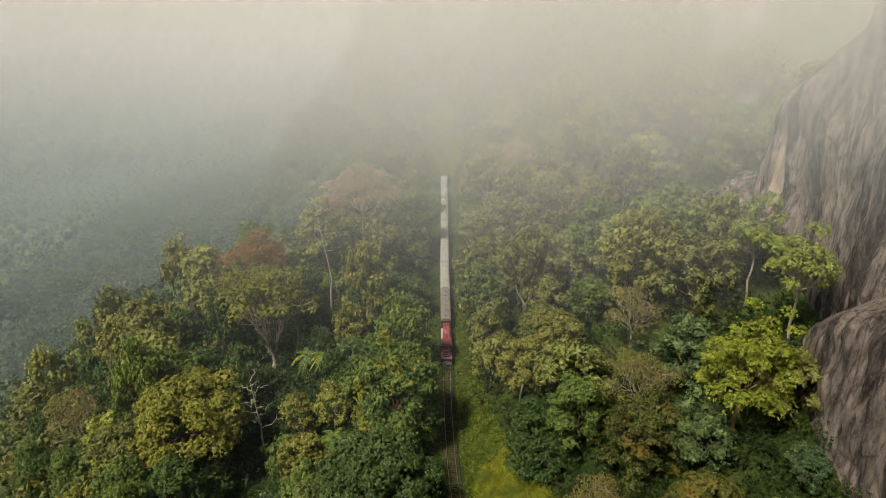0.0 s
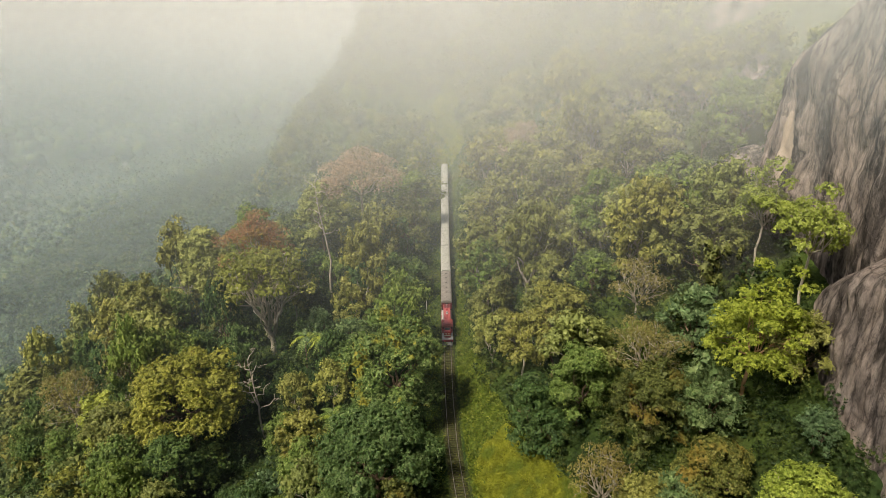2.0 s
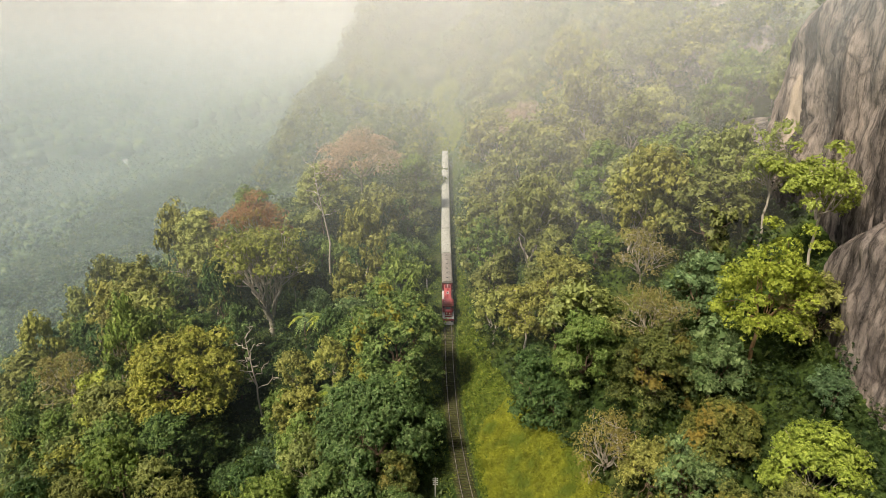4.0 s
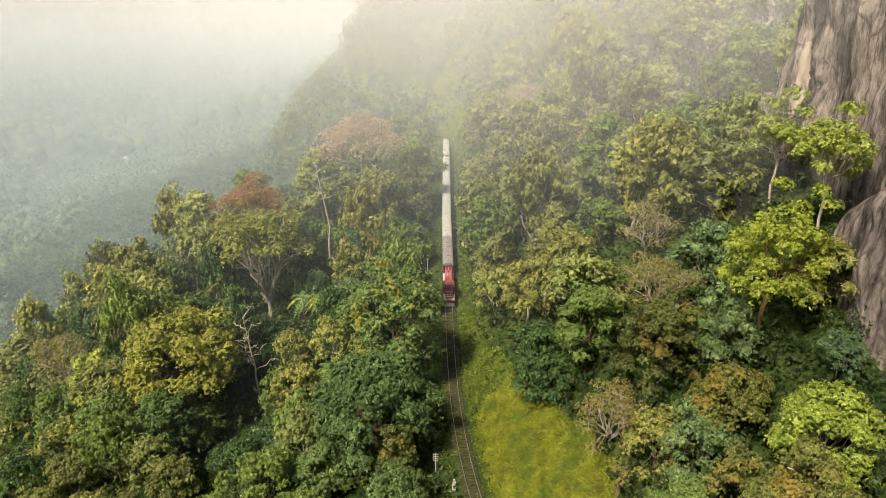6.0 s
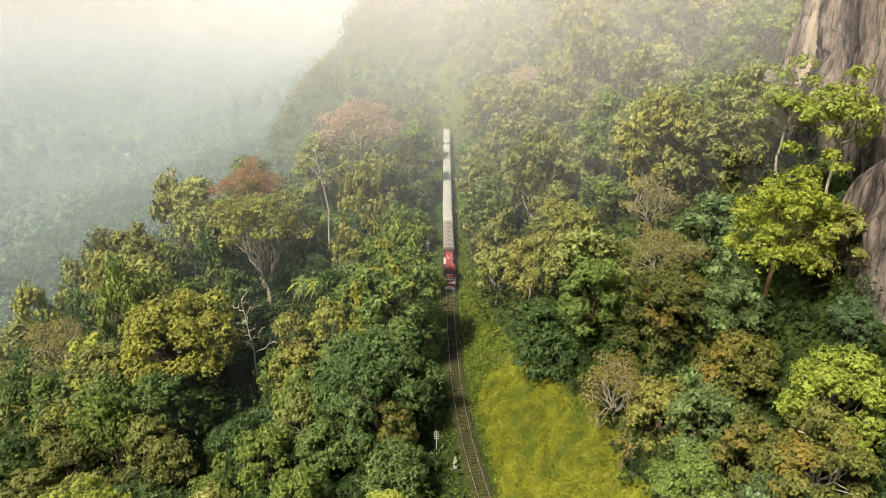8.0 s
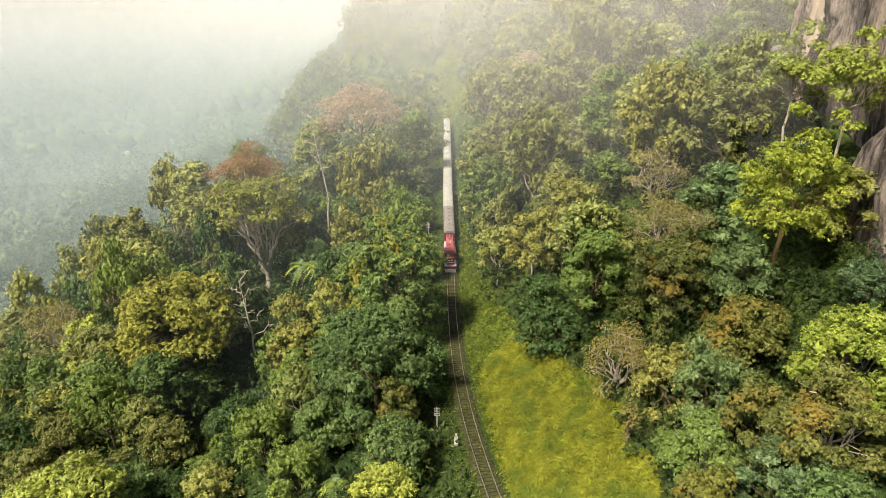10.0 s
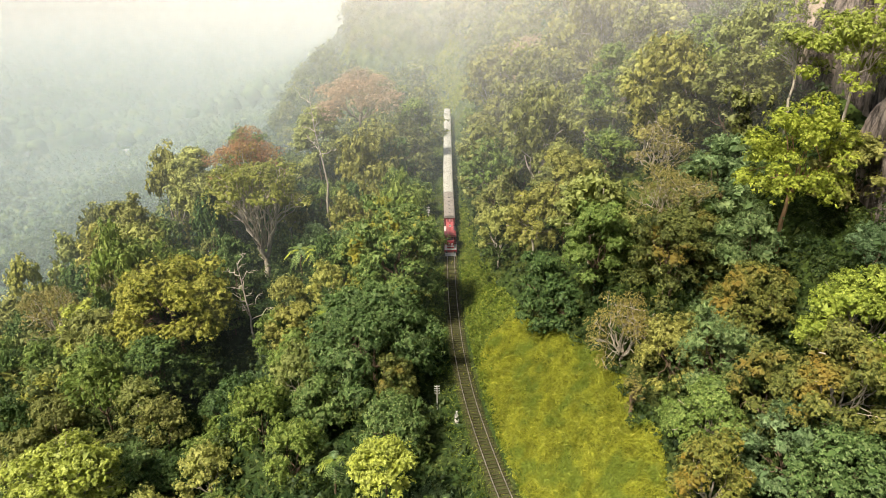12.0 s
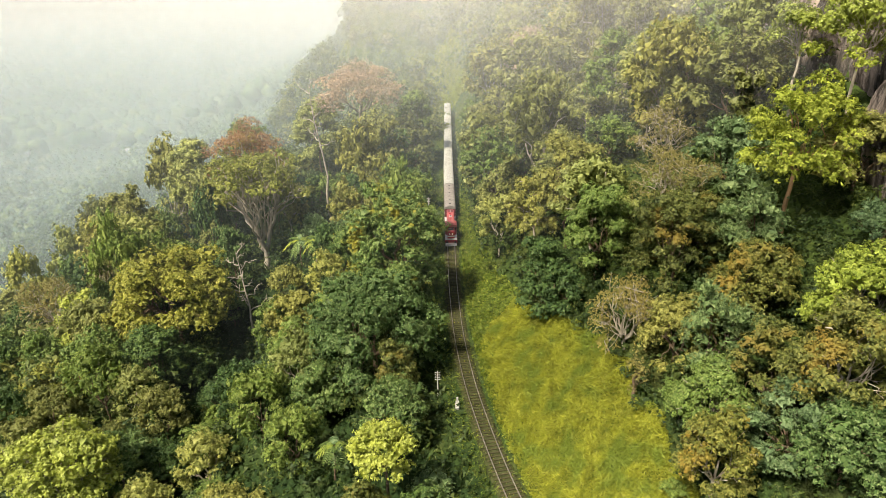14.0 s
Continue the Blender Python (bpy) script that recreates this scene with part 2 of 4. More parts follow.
def box(bm, x0, x1, y0, y1, z0, z1, bevel=0.0):
    made = bmesh.ops.create_cube(bm, size=1.0)["verts"]
    for v in made:
        v.co = Vector(((x0 + x1) / 2 + v.co.x * (x1 - x0), (y0 + y1) / 2 + v.co.y * (y1 - y0), (z0 + z1) / 2 + v.co.z * (z1 - z0)))
    if bevel:
        edges = list({e for v in made for e in v.link_edges})
        bmesh.ops.bevel(bm, geom=edges, offset=bevel, segments=2, affect="EDGES")
    return made


def boxed(*args, bevel=0.0):
    bm = bmesh.new()
    box(bm, *args, bevel=bevel)
    return bm


def cylinder(bm, a, b, r0, r1=None, sides=12):
    a, b = Vector(a), Vector(b)
    q = (b - a).to_track_quat("Z", "Y").to_matrix().to_4x4()
    bmesh.ops.create_cone(bm, cap_ends=True, segments=sides, radius1=r0, radius2=r0 if r1 is None else r1,
                          depth=(b - a).length, matrix=Matrix.Translation((a + b) / 2) @ q)


class Tubes:
    """Tapered tubes along lines of points, gathered into one mesh."""

    def __init__(self):
        self.v, self.f, self.n = [], [], 0

    def add(self, pts, r0, r1, sides=6):
        pts = np.asarray(pts, float)
        k = len(pts)
        d = np.gradient(pts, axis=0)
        d /= np.linalg.norm(d, axis=1)[:, None] + 1e-9
        ref = np.where(np.abs(d[:, 2:]) > 0.9, [[1.0, 0, 0]], [[0, 0, 1.0]])
        u = np.cross(d, ref)
        u /= np.linalg.norm(u, axis=1)[:, None] + 1e-9
        w = np.cross(d, u)
        a = np.arange(sides) * 2 * np.pi / sides
        r = np.linspace(r0, r1, k)[:, None, None]
        ring = pts[:, None] + r * (np.cos(a)[None, :, None] * u[:, None] + np.sin(a)[None, :, None] * w[:, None])
        self.v.append(ring.reshape(-1, 3))
        i = self.n + np.arange(k - 1)[:, None] * sides + np.arange(sides)[None]
        j = self.n + np.arange(k - 1)[:, None] * sides + (np.arange(sides)[None] + 1) % sides
        self.f.append(np.stack([i, j, j + sides, i + sides], -1).reshape(-1, 4))
        self.n += k * sides

    def done(self, name, material, parent=None, label=""):
        return raw(name, np.concatenate(self.v), np.concatenate(self.f), material, parent, label, smooth=True)


def unit(v):
    return v / (np.linalg.norm(v, axis=-1, keepdims=True) + 1e-9)


def leaf_tris(rng, centre, normal, length, width=0.7, axis=None):
    """Pointed leaves or leaf tips at the centres, facing the normals; axis: the way they point, or any way."""
    n = len(centre)
    t = unit(np.cross(normal, rng.normal(size=(n, 3)))) if axis is None else unit(axis - normal * (axis * normal).sum(1)[:, None])
    s = np.cross(normal, t)
    length = np.broadcast_to(length, (n,))[:, None]
    a, w = centre - t * length * 0.42, s * length * width * 0.5
    v = np.stack([a - w, a + w, centre + t * length * 0.58], 1)
    return v.reshape(-1, 3), np.arange(3 * n).reshape(-1, 3)


def lobes_of(rng, radius, height, count, skirt=0.8, ragged=0.06):
    """Centres and radii of the leaf masses that make up a crown which spans z 0..height."""
    out = []
    for i in range(count):
        a = i * 2.399963 + rng.uniform(-0.3, 0.3)
        k = math.sqrt((i + 0.5) / count)
        r = radius * k * rng.uniform(0.8, 1.05) * 0.86
        dome = math.sqrt(max(0.0, 1 - (k * 0.92) ** 2))
        z = height * (0.18 + 0.66 * dome * rng.uniform(0.78, 1.08)) - height * 0.12 * (i % 3 == 2)
        z += height * ragged * rng.normal()
        size = radius * rng.uniform(0.9, 1.5) / math.sqrt(count) * (0.8 + 0.5 * (1 - k))
        out.append((r * math.cos(a), r * math.sin(a), z, size))
    for i in range(int(count * skirt)):
        a, k = rng.uniform(0, 6.28), rng.uniform(0.75, 1.0)
        out.append((radius * 0.8 * k * math.cos(a), radius * 0.8 * k * math.sin(a), height * rng.uniform(-0.05, 0.42), radius * rng.uniform(0.9, 1.4) / math.sqrt(count)))
    return np.array(out)


def crown_arrays(rng, lobes, leaves, size, droop=0.0, flat=0.8, up=0.35, loose=0.6, tuft=False, core=24):
    """Leaves in small rosettes that cover the leaf masses; core: the number of inner sprays of each mass."""
    area = lobes[:, 3] ** 2
    k = max(len(lobes) * 2, leaves // (20 if tuft else 8))
    own = rng.choice(len(lobes), k, p=area / area.sum())
    d = unit(rng.normal(size=(k, 3)))
    d[:, 2] = np.where(d[:, 2] < -0.3, -d[:, 2], d[:, 2])
    reach = lobes[own, 3:] * rng.uniform(0.8, 1.08, (k, 1)) * (1 + 0.2 * np.abs(rng.standard_normal((k, 1))) * (rng.uniform(size=(k, 1)) < 0.2))
    seat = lobes[own, :3] + d * reach * np.array([1, 1, flat])
    seat[:, 2] -= droop * rng.uniform(0, 1, k) * lobes[own, 3]
    which = rng.integers(k, size=leaves)
    if tuft:  # long fronds that stand out from their tuft like a star
        away = unit(rng.normal(size=(leaves, 3)) + d[which] * 0.8 + np.array([0, 0, 0.45]))
        c = seat[which] + away * size * 0.5
        nrm = unit(np.cross(away, rng.normal(size=(leaves, 3))) + np.array([0, 0, 0.5]))
        v, f = leaf_tris(rng, c, nrm, size * rng.uniform(0.8, 1.3, leaves), 0.3, away)
    else:
        away = unit(rng.normal(size=(leaves, 3)) + d[which] * 1.1 + np.array([0, 0, 0.25]))
        c = seat[which] + away * (size * rng.uniform(0.4, 1.3, leaves))[:, None]
        nrm = unit(away * 0.8 + d[which] * 0.6 + np.array([0, 0, up]) + rng.normal(size=(leaves, 3)) * loose * 0.7)
        v, f = leaf_tris(rng, c, nrm, size * rng.uniform(0.65, 1.35, leaves), 0.68, away + rng.normal(size=(leaves, 3)) * 0.5 - np.array([0, 0, 0.35]))
    if core:  # broad sprays deeper in the crown, which close it
        n = len(lobes) * core
        own = np.repeat(np.arange(len(lobes)), core)
        d = unit(rng.normal(size=(n, 3)) + np.array([0, 0, 0.25]))
        r = lobes[own, 3:]
        c = lobes[own, :3] + d * r * rng.uniform(0.35, 0.62, (n, 1)) * np.array([1, 1, flat])
        v2, f2 = leaf_tris(rng, c, unit(d + rng.normal(size=(n, 3)) * 0.45), r[:, 0] * rng.uniform(0.5, 0.85, n), 0.8)
        v, f = np.concatenate([v, v2]), np.concatenate([f, f2 + len(v)])
    return v, f


def bend(rng, a, b, k=5, wobble=0.08, sag=0.0):
    a, b = np.asarray(a, float), np.asarray(b, float)
    t = np.linspace(0, 1, k)[:, None]
    L = np.linalg.norm(b - a)
    p = a + (b - a) * t + rng.normal(size=(k, 3)) * L * wobble * np.sin(np.pi * t)
    p[:, 2] += sag * L * np.sin(np.pi * t[:, 0])
    return p


def limbs(rng, tubes, fork, lobes, girth, share=1.0, wobble=0.07):
    """A few main limbs from the fork of the trunk, which divide again on the way to the leaf masses."""
    fork = np.asarray(fork, float)
    around = np.arctan2(lobes[:, 1] - fork[1], lobes[:, 0] - fork[0])
    for part_of in np.array_split(np.argsort(around), 6):
        own = lobes[part_of]
        mean = own[:, :3].mean(0)
        knee = fork + (mean - fork) * rng.uniform(0.4, 0.6)
        main = bend(rng, fork, knee, 5, wobble, -0.05)
        tubes.add(main, girth * 0.62, girth * 0.34, 6)
        for c in own:
            if rng.uniform() > share:
                continue
            start = main[rng.integers(2, 5)]
            p = bend(rng, start, c[:3] + (0, 0, c[3] * 0.4), 6, wobble, 0.06)
            tubes.add(p, girth * 0.26, girth * 0.07, 5)
            for k in range(2):
                if rng.uniform() < share:
                    tip = c[:3] + unit(rng.normal(size=3) + np.array([0, 0, 0.5])) * c[3]
                    tubes.add(bend(rng, p[rng.integers(2, 5)], tip, 4, wobble), girth * 0.12, girth * 0.04, 4)


THIN = ("red", "pink", "straw")


def tree(name, seed, at, radius, crown_h, trunk_h, leaf, bark, label, size=0.5, dens=1.0, lobes=18, girth=0.3, share=0.5, droop=0.0,
         flat=0.8, loose=0.45, lean=0.0, group="", twigs=0, skirt=0.8, ragged=0.06, forked=0.92, open_crown=False):
    """A broadleaf tree: a tapered trunk with limbs, and a crown of leaf masses. trunk_h: from the root to the crown's underside."""
    rng = np.random.default_rng(seed)
    ob = root(name, pose(*at), label, "tree", group)
    lob = lobes_of(rng, radius, crown_h, lobes, skirt, ragged)
    lob[:, 2] += trunk_h
    lob[:, 0] += lean
    t = Tubes()
    fork = np.array([lean * 0.7, 0, trunk_h * forked])
    t.add(bend(rng, (0, 0, -1.5), fork, 6, 0.02), girth, girth * 0.7, 8)
    limbs(rng, t, fork, lob, girth, share)
    for i in range(twigs):
        c = lob[rng.integers(len(lob))]
        d = unit(rng.normal(size=3) + np.array([0, 0, 0.8]))
        a = c[:3] * np.array([0.8, 0.8, 1]) - d * c[3]
        t.add(bend(rng, a, c[:3] + d * c[3] * 1.15, 5, 0.1), 0.08, 0.025, 4)
    t.done("trunk", bark, ob)
    leaves = int(dens * 12.6 * radius * (radius + crown_h) / 2 / (0.375 if leaf != "blue" else 0.28) / size ** 2 * 0.66)
    v, f = crown_arrays(rng, lob, leaves, size, droop, flat, loose=loose, tuft=leaf == "blue", core=0 if leaf in THIN else 4 if open_crown else 26)
    raw("crown", v, f, LEAF[leaf], ob)
    return ob


# ---- the lie of the land ----
LINE = [(-60, 70), (0, 35), (20, 23.5), (40, 14.2), (50, 10.7), (59, 8.1), (67, 6.3), (76.5, 4.5), (81, 3.7), (96, 2.1), (115, 1.3), (181, 0.65), (290, 0.5),
        (320, -1.2), (348, -5.2), (392, -16), (412, -36), (430, -60), (460, -80), (600, -84), (900, -70), (5000, -70)]
LY, LX = np.array([p[0] for p in LINE], float), np.array([p[1] for p in LINE], float)
_ys = np.arange(-60, 5000, 1.0)
_xs = np.interp(_ys, LY, LX)
_k = np.exp(-0.5 * (np.arange(-12, 13) / 4.5) ** 2)
_xs = np.convolve(np.pad(_xs, 12, mode="reflect", reflect_type="odd"), _k / _k.sum(), "valid")
GRADE = 0.013


def line_x(y):
    return np.interp(y, _ys, _xs)


def line_z(y):
    return GRADE * (np.minimum(y, 600) - 77)


def step(a, b, v):
    t = np.clip((v - a) / (b - a), 0, 1)
    return t * t * (3 - 2 * t)


def wave(x, y, s, seed):
    """Smooth, uneven swells of about the size s."""
    rng = np.random.default_rng(seed)
    out = 0
    for i in range(7):
        a, p, k = rng.uniform(0, 6.28), rng.uniform(0, 6.28), rng.uniform(0.6, 1.7) * 2 * np.pi / s
        out = out + np.sin(k * (x * np.cos(a) + y * np.sin(a)) + p)
    return out / 7


_da = np.arange(0, 4000, 2.0)


def profile(*points):
    """The fall of the hillside below the line, by the distance from it, with its corners rounded off."""
    z = np.interp(_da, [p[0] for p in points], [p[1] for p in points])
    k = np.exp(-0.5 * (np.arange(-15, 16) / 5.0) ** 2)
    return np.convolve(np.pad(z, 15, mode="reflect", reflect_type="odd"), k / k.sum(), "valid")


_near = profile((0, 0), (88, -24), (141, -52), (168, -76), (222, -108), (560, -250), (4000, -250))
_beyond = profile((0, 0), (32, -8), (48, -22), (98, -104), (560, -250), (4000, -250))


def land(x, y):
    x, y = np.asarray(x, float), np.asarray(y, float)
    s = x - line_x(y)
    a = np.maximum(np.abs(s) - 3.0, 0)
    m = 1 + 0.95 * step(120, 300, y)
    up = m * (0.95 * np.minimum(a, 22) + 0.72 * np.clip(a - 22, 0, 30) + 0.55 * np.clip(a - 52, 0, 300)) 
    up = up + 0.25 * np.maximum(y - 420, 0) * step(0, 40, a)
    up = np.minimum(up, 330 + 0 * up)
    far = step(215, 300, y)  # beyond, the edge breaks off steeply; nearer it falls as a long wooded slope
    down = np.interp(a, _da, _near) * (1 - far) + np.interp(a + 24 * step(330, 430, y) * step(0, 12, a), _da, _beyond) * far
    z = np.where(s > 0, up, down) + line_z(y)
    z = z - 8 * np.exp(-((x + 43) / 7.5) ** 2) * step(50, 80, y) * step(140, 118, y)  # a dark gully below the line
    rough = step(2, 14, a)
    z = z + rough * (2.2 * wave(x, y, 34, 1) + 0.9 * wave(x, y, 12, 2)) + step(90, 260, a) * 9 * wave(x, y, 160, 3) * (s < 0) * (1 - step(900, 1800, y))
    return z


def bank_edge(y):
    """How far the grassy cutting bank reaches to the uphill side of the line."""
    return np.interp(y, [30, 50, 58, 68, 83, 96, 113, 130, 150, 175], [13, 14, 15.5, 16, 14.5, 10.5, 8, 6.2, 4.8, 3.5])


def land1(x, y):
    return float(land(np.array([x]), np.array([y]))[0])


def spread(lo, hi, fine, reach_lo, reach_hi, grow=1.09):
    mid = list(np.arange(lo, hi + fine / 2, fine))
    v, d = mid[-1], fine
    while v < reach_hi:
        d *= grow
        v += d
        mid.append(v)
    v, d, left = mid[0], fine, []
    while v > reach_lo:
        d *= grow
        v -= d
        left.append(v)
    return np.array(left[::-1] + mid)


gx, gy = spread(-112, 84, 2.0, -4200, 1500), spread(24, 360, 2.5, -900, 4800)
GX, GY = np.meshgrid(gx, gy)
GZ = land(GX, GY)
i = (np.arange(len(gy) - 1)[:, None] * len(gx) + np.arange(len(gx) - 1)[None]).ravel()
ground = raw("ground", np.stack([GX, GY, GZ], -1).reshape(-1, 3), np.stack([i, i + 1, i + 1 + len(gx), i + len(gx)], -1), GROUND, smooth=True)
tagged(ground, "green forest floor of a steep hillside above a wide valley", "ground", kind="structure")

# ---- mist in the valley and on the mountain: haze painted on see-through sheets ----
def mist_material(name, low, high, z0, z1, x0, x1, far, white):
    m = bpy.data.materials.new(name)
    m.use_nodes = True
    nt = m.node_tree
    nt.nodes.remove(nt.nodes["Principled BSDF"])
    tc = nt.nodes.new("ShaderNodeTexCoord")
    sep = nt.nodes.new("ShaderNodeSeparateXYZ")
    nt.links.new(tc.outputs["Object"], sep.inputs[0])
    rise = nt.nodes.new("ShaderNodeMapRange")
    rise.interpolation_type = "SMOOTHSTEP"
    hug = nt.nodes.new("ShaderNodeMapRange")  # it clings to the mountain side
    hug.interpolation_type = "SMOOTHSTEP"
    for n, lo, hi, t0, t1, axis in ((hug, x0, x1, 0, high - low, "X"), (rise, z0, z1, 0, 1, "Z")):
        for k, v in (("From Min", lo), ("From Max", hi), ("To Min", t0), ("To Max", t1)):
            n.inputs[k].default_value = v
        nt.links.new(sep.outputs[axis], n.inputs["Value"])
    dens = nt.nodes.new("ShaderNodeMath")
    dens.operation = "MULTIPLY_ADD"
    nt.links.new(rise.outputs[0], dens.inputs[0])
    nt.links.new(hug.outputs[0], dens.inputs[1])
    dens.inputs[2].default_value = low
    puff = nt.nodes.new("ShaderNodeMapRange")
    for k, v in (("From Min", 0.3), ("From Max", 0.7), ("To Min", 0.65), ("To Max", 1.3)):
        puff.inputs[k].default_value = v
    nt.links.new(noisy(nt, 0.012, 3.0, 0.5), puff.inputs["Value"])
    mul = nt.nodes.new("ShaderNodeMath")
    mul.operation, mul.use_clamp = "MULTIPLY", True
    nt.links.new(dens.outputs[0], mul.inputs[0])
    nt.links.new(puff.outputs[0], mul.inputs[1])
    d, clear = nt.nodes.new("ShaderNodeBsdfDiffuse"), nt.nodes.new("ShaderNodeBsdfTransparent")
    # haze colour is painted in: bluish low, warm on high, dimmer with distance
    haze_tint = ramp(nt, rise.outputs[0], (0.0, (0.37 + 0.01 * white, 0.43 - 0.06 * white, 0.43 - 0.08 * white)), (1.0, (0.80 - 0.47 * far, 0.775 - 0.455 * far, 0.71 - 0.415 * far)))
    nt.links.new(haze_tint, d.inputs["Color"])
    lit = node(nt, "ShaderNodeCombineXYZ", X=-0.35, Y=-0.45, Z=0.82)  # fixed normal: every sheet is lit as if from above, whichever way it faces
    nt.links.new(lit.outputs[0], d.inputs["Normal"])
    out = nt.nodes.new("ShaderNodeMixShader")
    nt.links.new(mul.outputs[0], out.inputs[0])
    nt.links.new(clear.outputs[0], out.inputs[1])
    nt.links.new(d.outputs[0], out.inputs[2])
    nt.links.new(out.outputs[0], nt.nodes["Material Output"].inputs["Surface"])
    return m


scene.cycles.transparent_max_bounces = 44
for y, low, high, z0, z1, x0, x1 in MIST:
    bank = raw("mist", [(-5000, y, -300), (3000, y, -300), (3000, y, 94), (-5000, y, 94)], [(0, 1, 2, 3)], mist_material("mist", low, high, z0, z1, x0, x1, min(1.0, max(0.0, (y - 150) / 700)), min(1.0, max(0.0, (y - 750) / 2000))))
    tagged(bank, "flat see-through sheet painted as white mist over the slopes", "mist", "mist banks", "stuff")

# ---- the cliff ----
def cliff(name, ys, face, top, foot, seed, label, scar=None):
    """A rounded granite wall: a face that follows the given line, bulging and fluted, and a back that runs into the hill.
    scar: y and z ranges of a patch where the rock has freshly broken away."""
    yy = np.linspace(ys[0], ys[-1], 170)
    k = np.ones(13) / 13
    fx, tz, bz = [np.convolve(np.pad(np.interp(yy, ys, v), 6, mode="edge"), k, "valid") for v in (face, top, foot)]

    def wall(y, z):
        v = (z - np.interp(y, yy, bz)) / (np.interp(y, yy, tz) - np.interp(y, yy, bz))
        bulge = 6.6 * np.maximum(0, (v - 0.82) / 0.18) ** 2 + 2.5 * np.maximum(0, 1 - v) ** 3
        rel = 1.6 * wave(y, z, 26, seed) + 1.3 * np.abs(wave(y, z * 0.5, 11, seed + 1)) + 0.7 * np.abs(wave(y, z * 0.55, 4.5, seed + 2)) + 0.2 * wave(y, z * 0.7, 1.7, seed + 4)
        return np.interp(y, yy, fx) + bulge - rel

    rows = []
    for v in np.linspace(0, 1, 90):
        z = bz + (tz - bz) * v
        rows.append(np.stack([wall(yy, z), yy, z], -1))
    last = rows[-1]
    for k in range(1, 9):
        rows.append(last + np.stack([np.full_like(yy, k * 8.0), 0 * yy, 2.0 * k + 1.5 * wave(yy, k * 6 + 0 * yy, 20, seed + 3)], -1))
    n = len(yy)
    i = (np.arange(len(rows) - 1)[:, None] * n + np.arange(n - 1)[None]).ravel()
    ob = raw(name, np.concatenate(rows), np.stack([i, i + n, i + n + 1, i + 1], -1), ROCK, smooth=True)
    if scar:
        y, z = np.meshgrid(np.linspace(scar[0], scar[1], 12), np.linspace(scar[2], scar[3], 24))
        u, w = (y - scar[0]) / (scar[1] - scar[0]), (z - scar[2]) / (scar[3] - scar[2])
        y = y + 0.5 * np.sin(w * 7) * (1 - u)
        z = z + 1.6 * np.sin(u * 9) * (1 - w)
        edge = np.minimum(np.minimum(u, 1 - u) * 6, np.minimum(w, 1 - w) * 10)
        x = wall(y, z) - 0.22 * np.clip(edge, -1, 1) + 0.1
        i = (np.arange(23)[:, None] * 12 + np.arange(11)[None]).ravel()
        raw("scar", np.stack([x, y, z], -1).reshape(-1, 3), np.stack([i, i + 12, i + 13, i + 1], -1), CREAM_ROCK, ob, "fresh cream-coloured rock scar", smooth=True)
    return tagged(ob, label, "cliff", kind="structure")


cliff("cliff", [40, 66, 82, 92, 100, 106, 111, 115, 119, 124], [52, 55, 57.5, 58.5, 58.3, 57.8, 58.5, 62, 72, 92], [120, 118, 105, 94, 85, 79, 76.5, 74, 71, 68],
      [28, 28, 30, 31, 33, 34, 36, 38, 40, 42], 5, "sheer grey and brown granite cliff with dark water streaks", (103.0, 105.8, 49, 66.5))
cliff("boulder", [38, 52, 62, 70, 76, 79, 82, 85], [47, 49.5, 50.5, 51.0, 51.8, 53.5, 58, 66], [64, 62, 60, 56, 51, 46.5, 44, 42],
      [20, 22, 22, 24, 26, 28, 30, 32], 15, "rounded streaked granite boulder at the foot of the cliff")


def slab(name, cx, cy, rx, ry, lift, seed, label, material=None):
    """Bare rock that shows through the slope."""
    v = []
    for r in np.linspace(0, 1, 12):
        for a in np.linspace(0, 2 * np.pi, 28, endpoint=False):
            k = r * (1 + 0.25 * math.sin(2 * a + seed) + 0.15 * math.sin(5 * a + seed * 2))
            x, y = cx + rx * k * math.cos(a), cy + ry * k * math.sin(a)
            v.append((x, y, land1(x, y) + lift * (1 - r ** 2.5) + 0.5 * float(wave(x, y, 7, seed)) - 1.2 * r ** 6))
    f = [(i * 28 + j, (i + 1) * 28 + j, (i + 1) * 28 + (j + 1) % 28, i * 28 + (j + 1) % 28) for i in range(11) for j in range(28)]
    return tagged(raw(name, v, f, material or ROCK, smooth=True), label, "rock", "rock slabs", "structure")


SLABS = [(63, 130, 8, 9, 2.6), (72, 172, 10, 14, 6), (80, 205, 12, 20, 8), (70, 232, 9, 16, 7), (-24, 455, 8, 9, 3)]
for n, (x, y, rx, ry, h) in enumerate(SLABS):
    slab("rock_slab", x, y, rx, ry, h, n + 1, "bare dark granite slab on the wooded slope")

# ---- the railway ----
def strip(name, ys, offsets, heights, material, parent=None, label=""):
    """A band swept along the line with the given cross-section."""
    x, z = line_x(ys), line_z(ys)
    t = unit(np.stack([np.gradient(x, ys), np.ones_like(ys)], -1))
    v = np.stack([np.stack([x + o * t[:, 1], ys - o * t[:, 0], z + h], -1) for o, h in zip(offsets, heights)], 1)
    k, n = len(offsets), len(ys)
    i = (np.arange(n - 1)[:, None] * k + np.arange(k - 1)[None]).ravel()
    return raw(name, v.reshape(-1, 3), np.stack([i, i + 1, i + 1 + k, i + k], -1), material, parent, label)


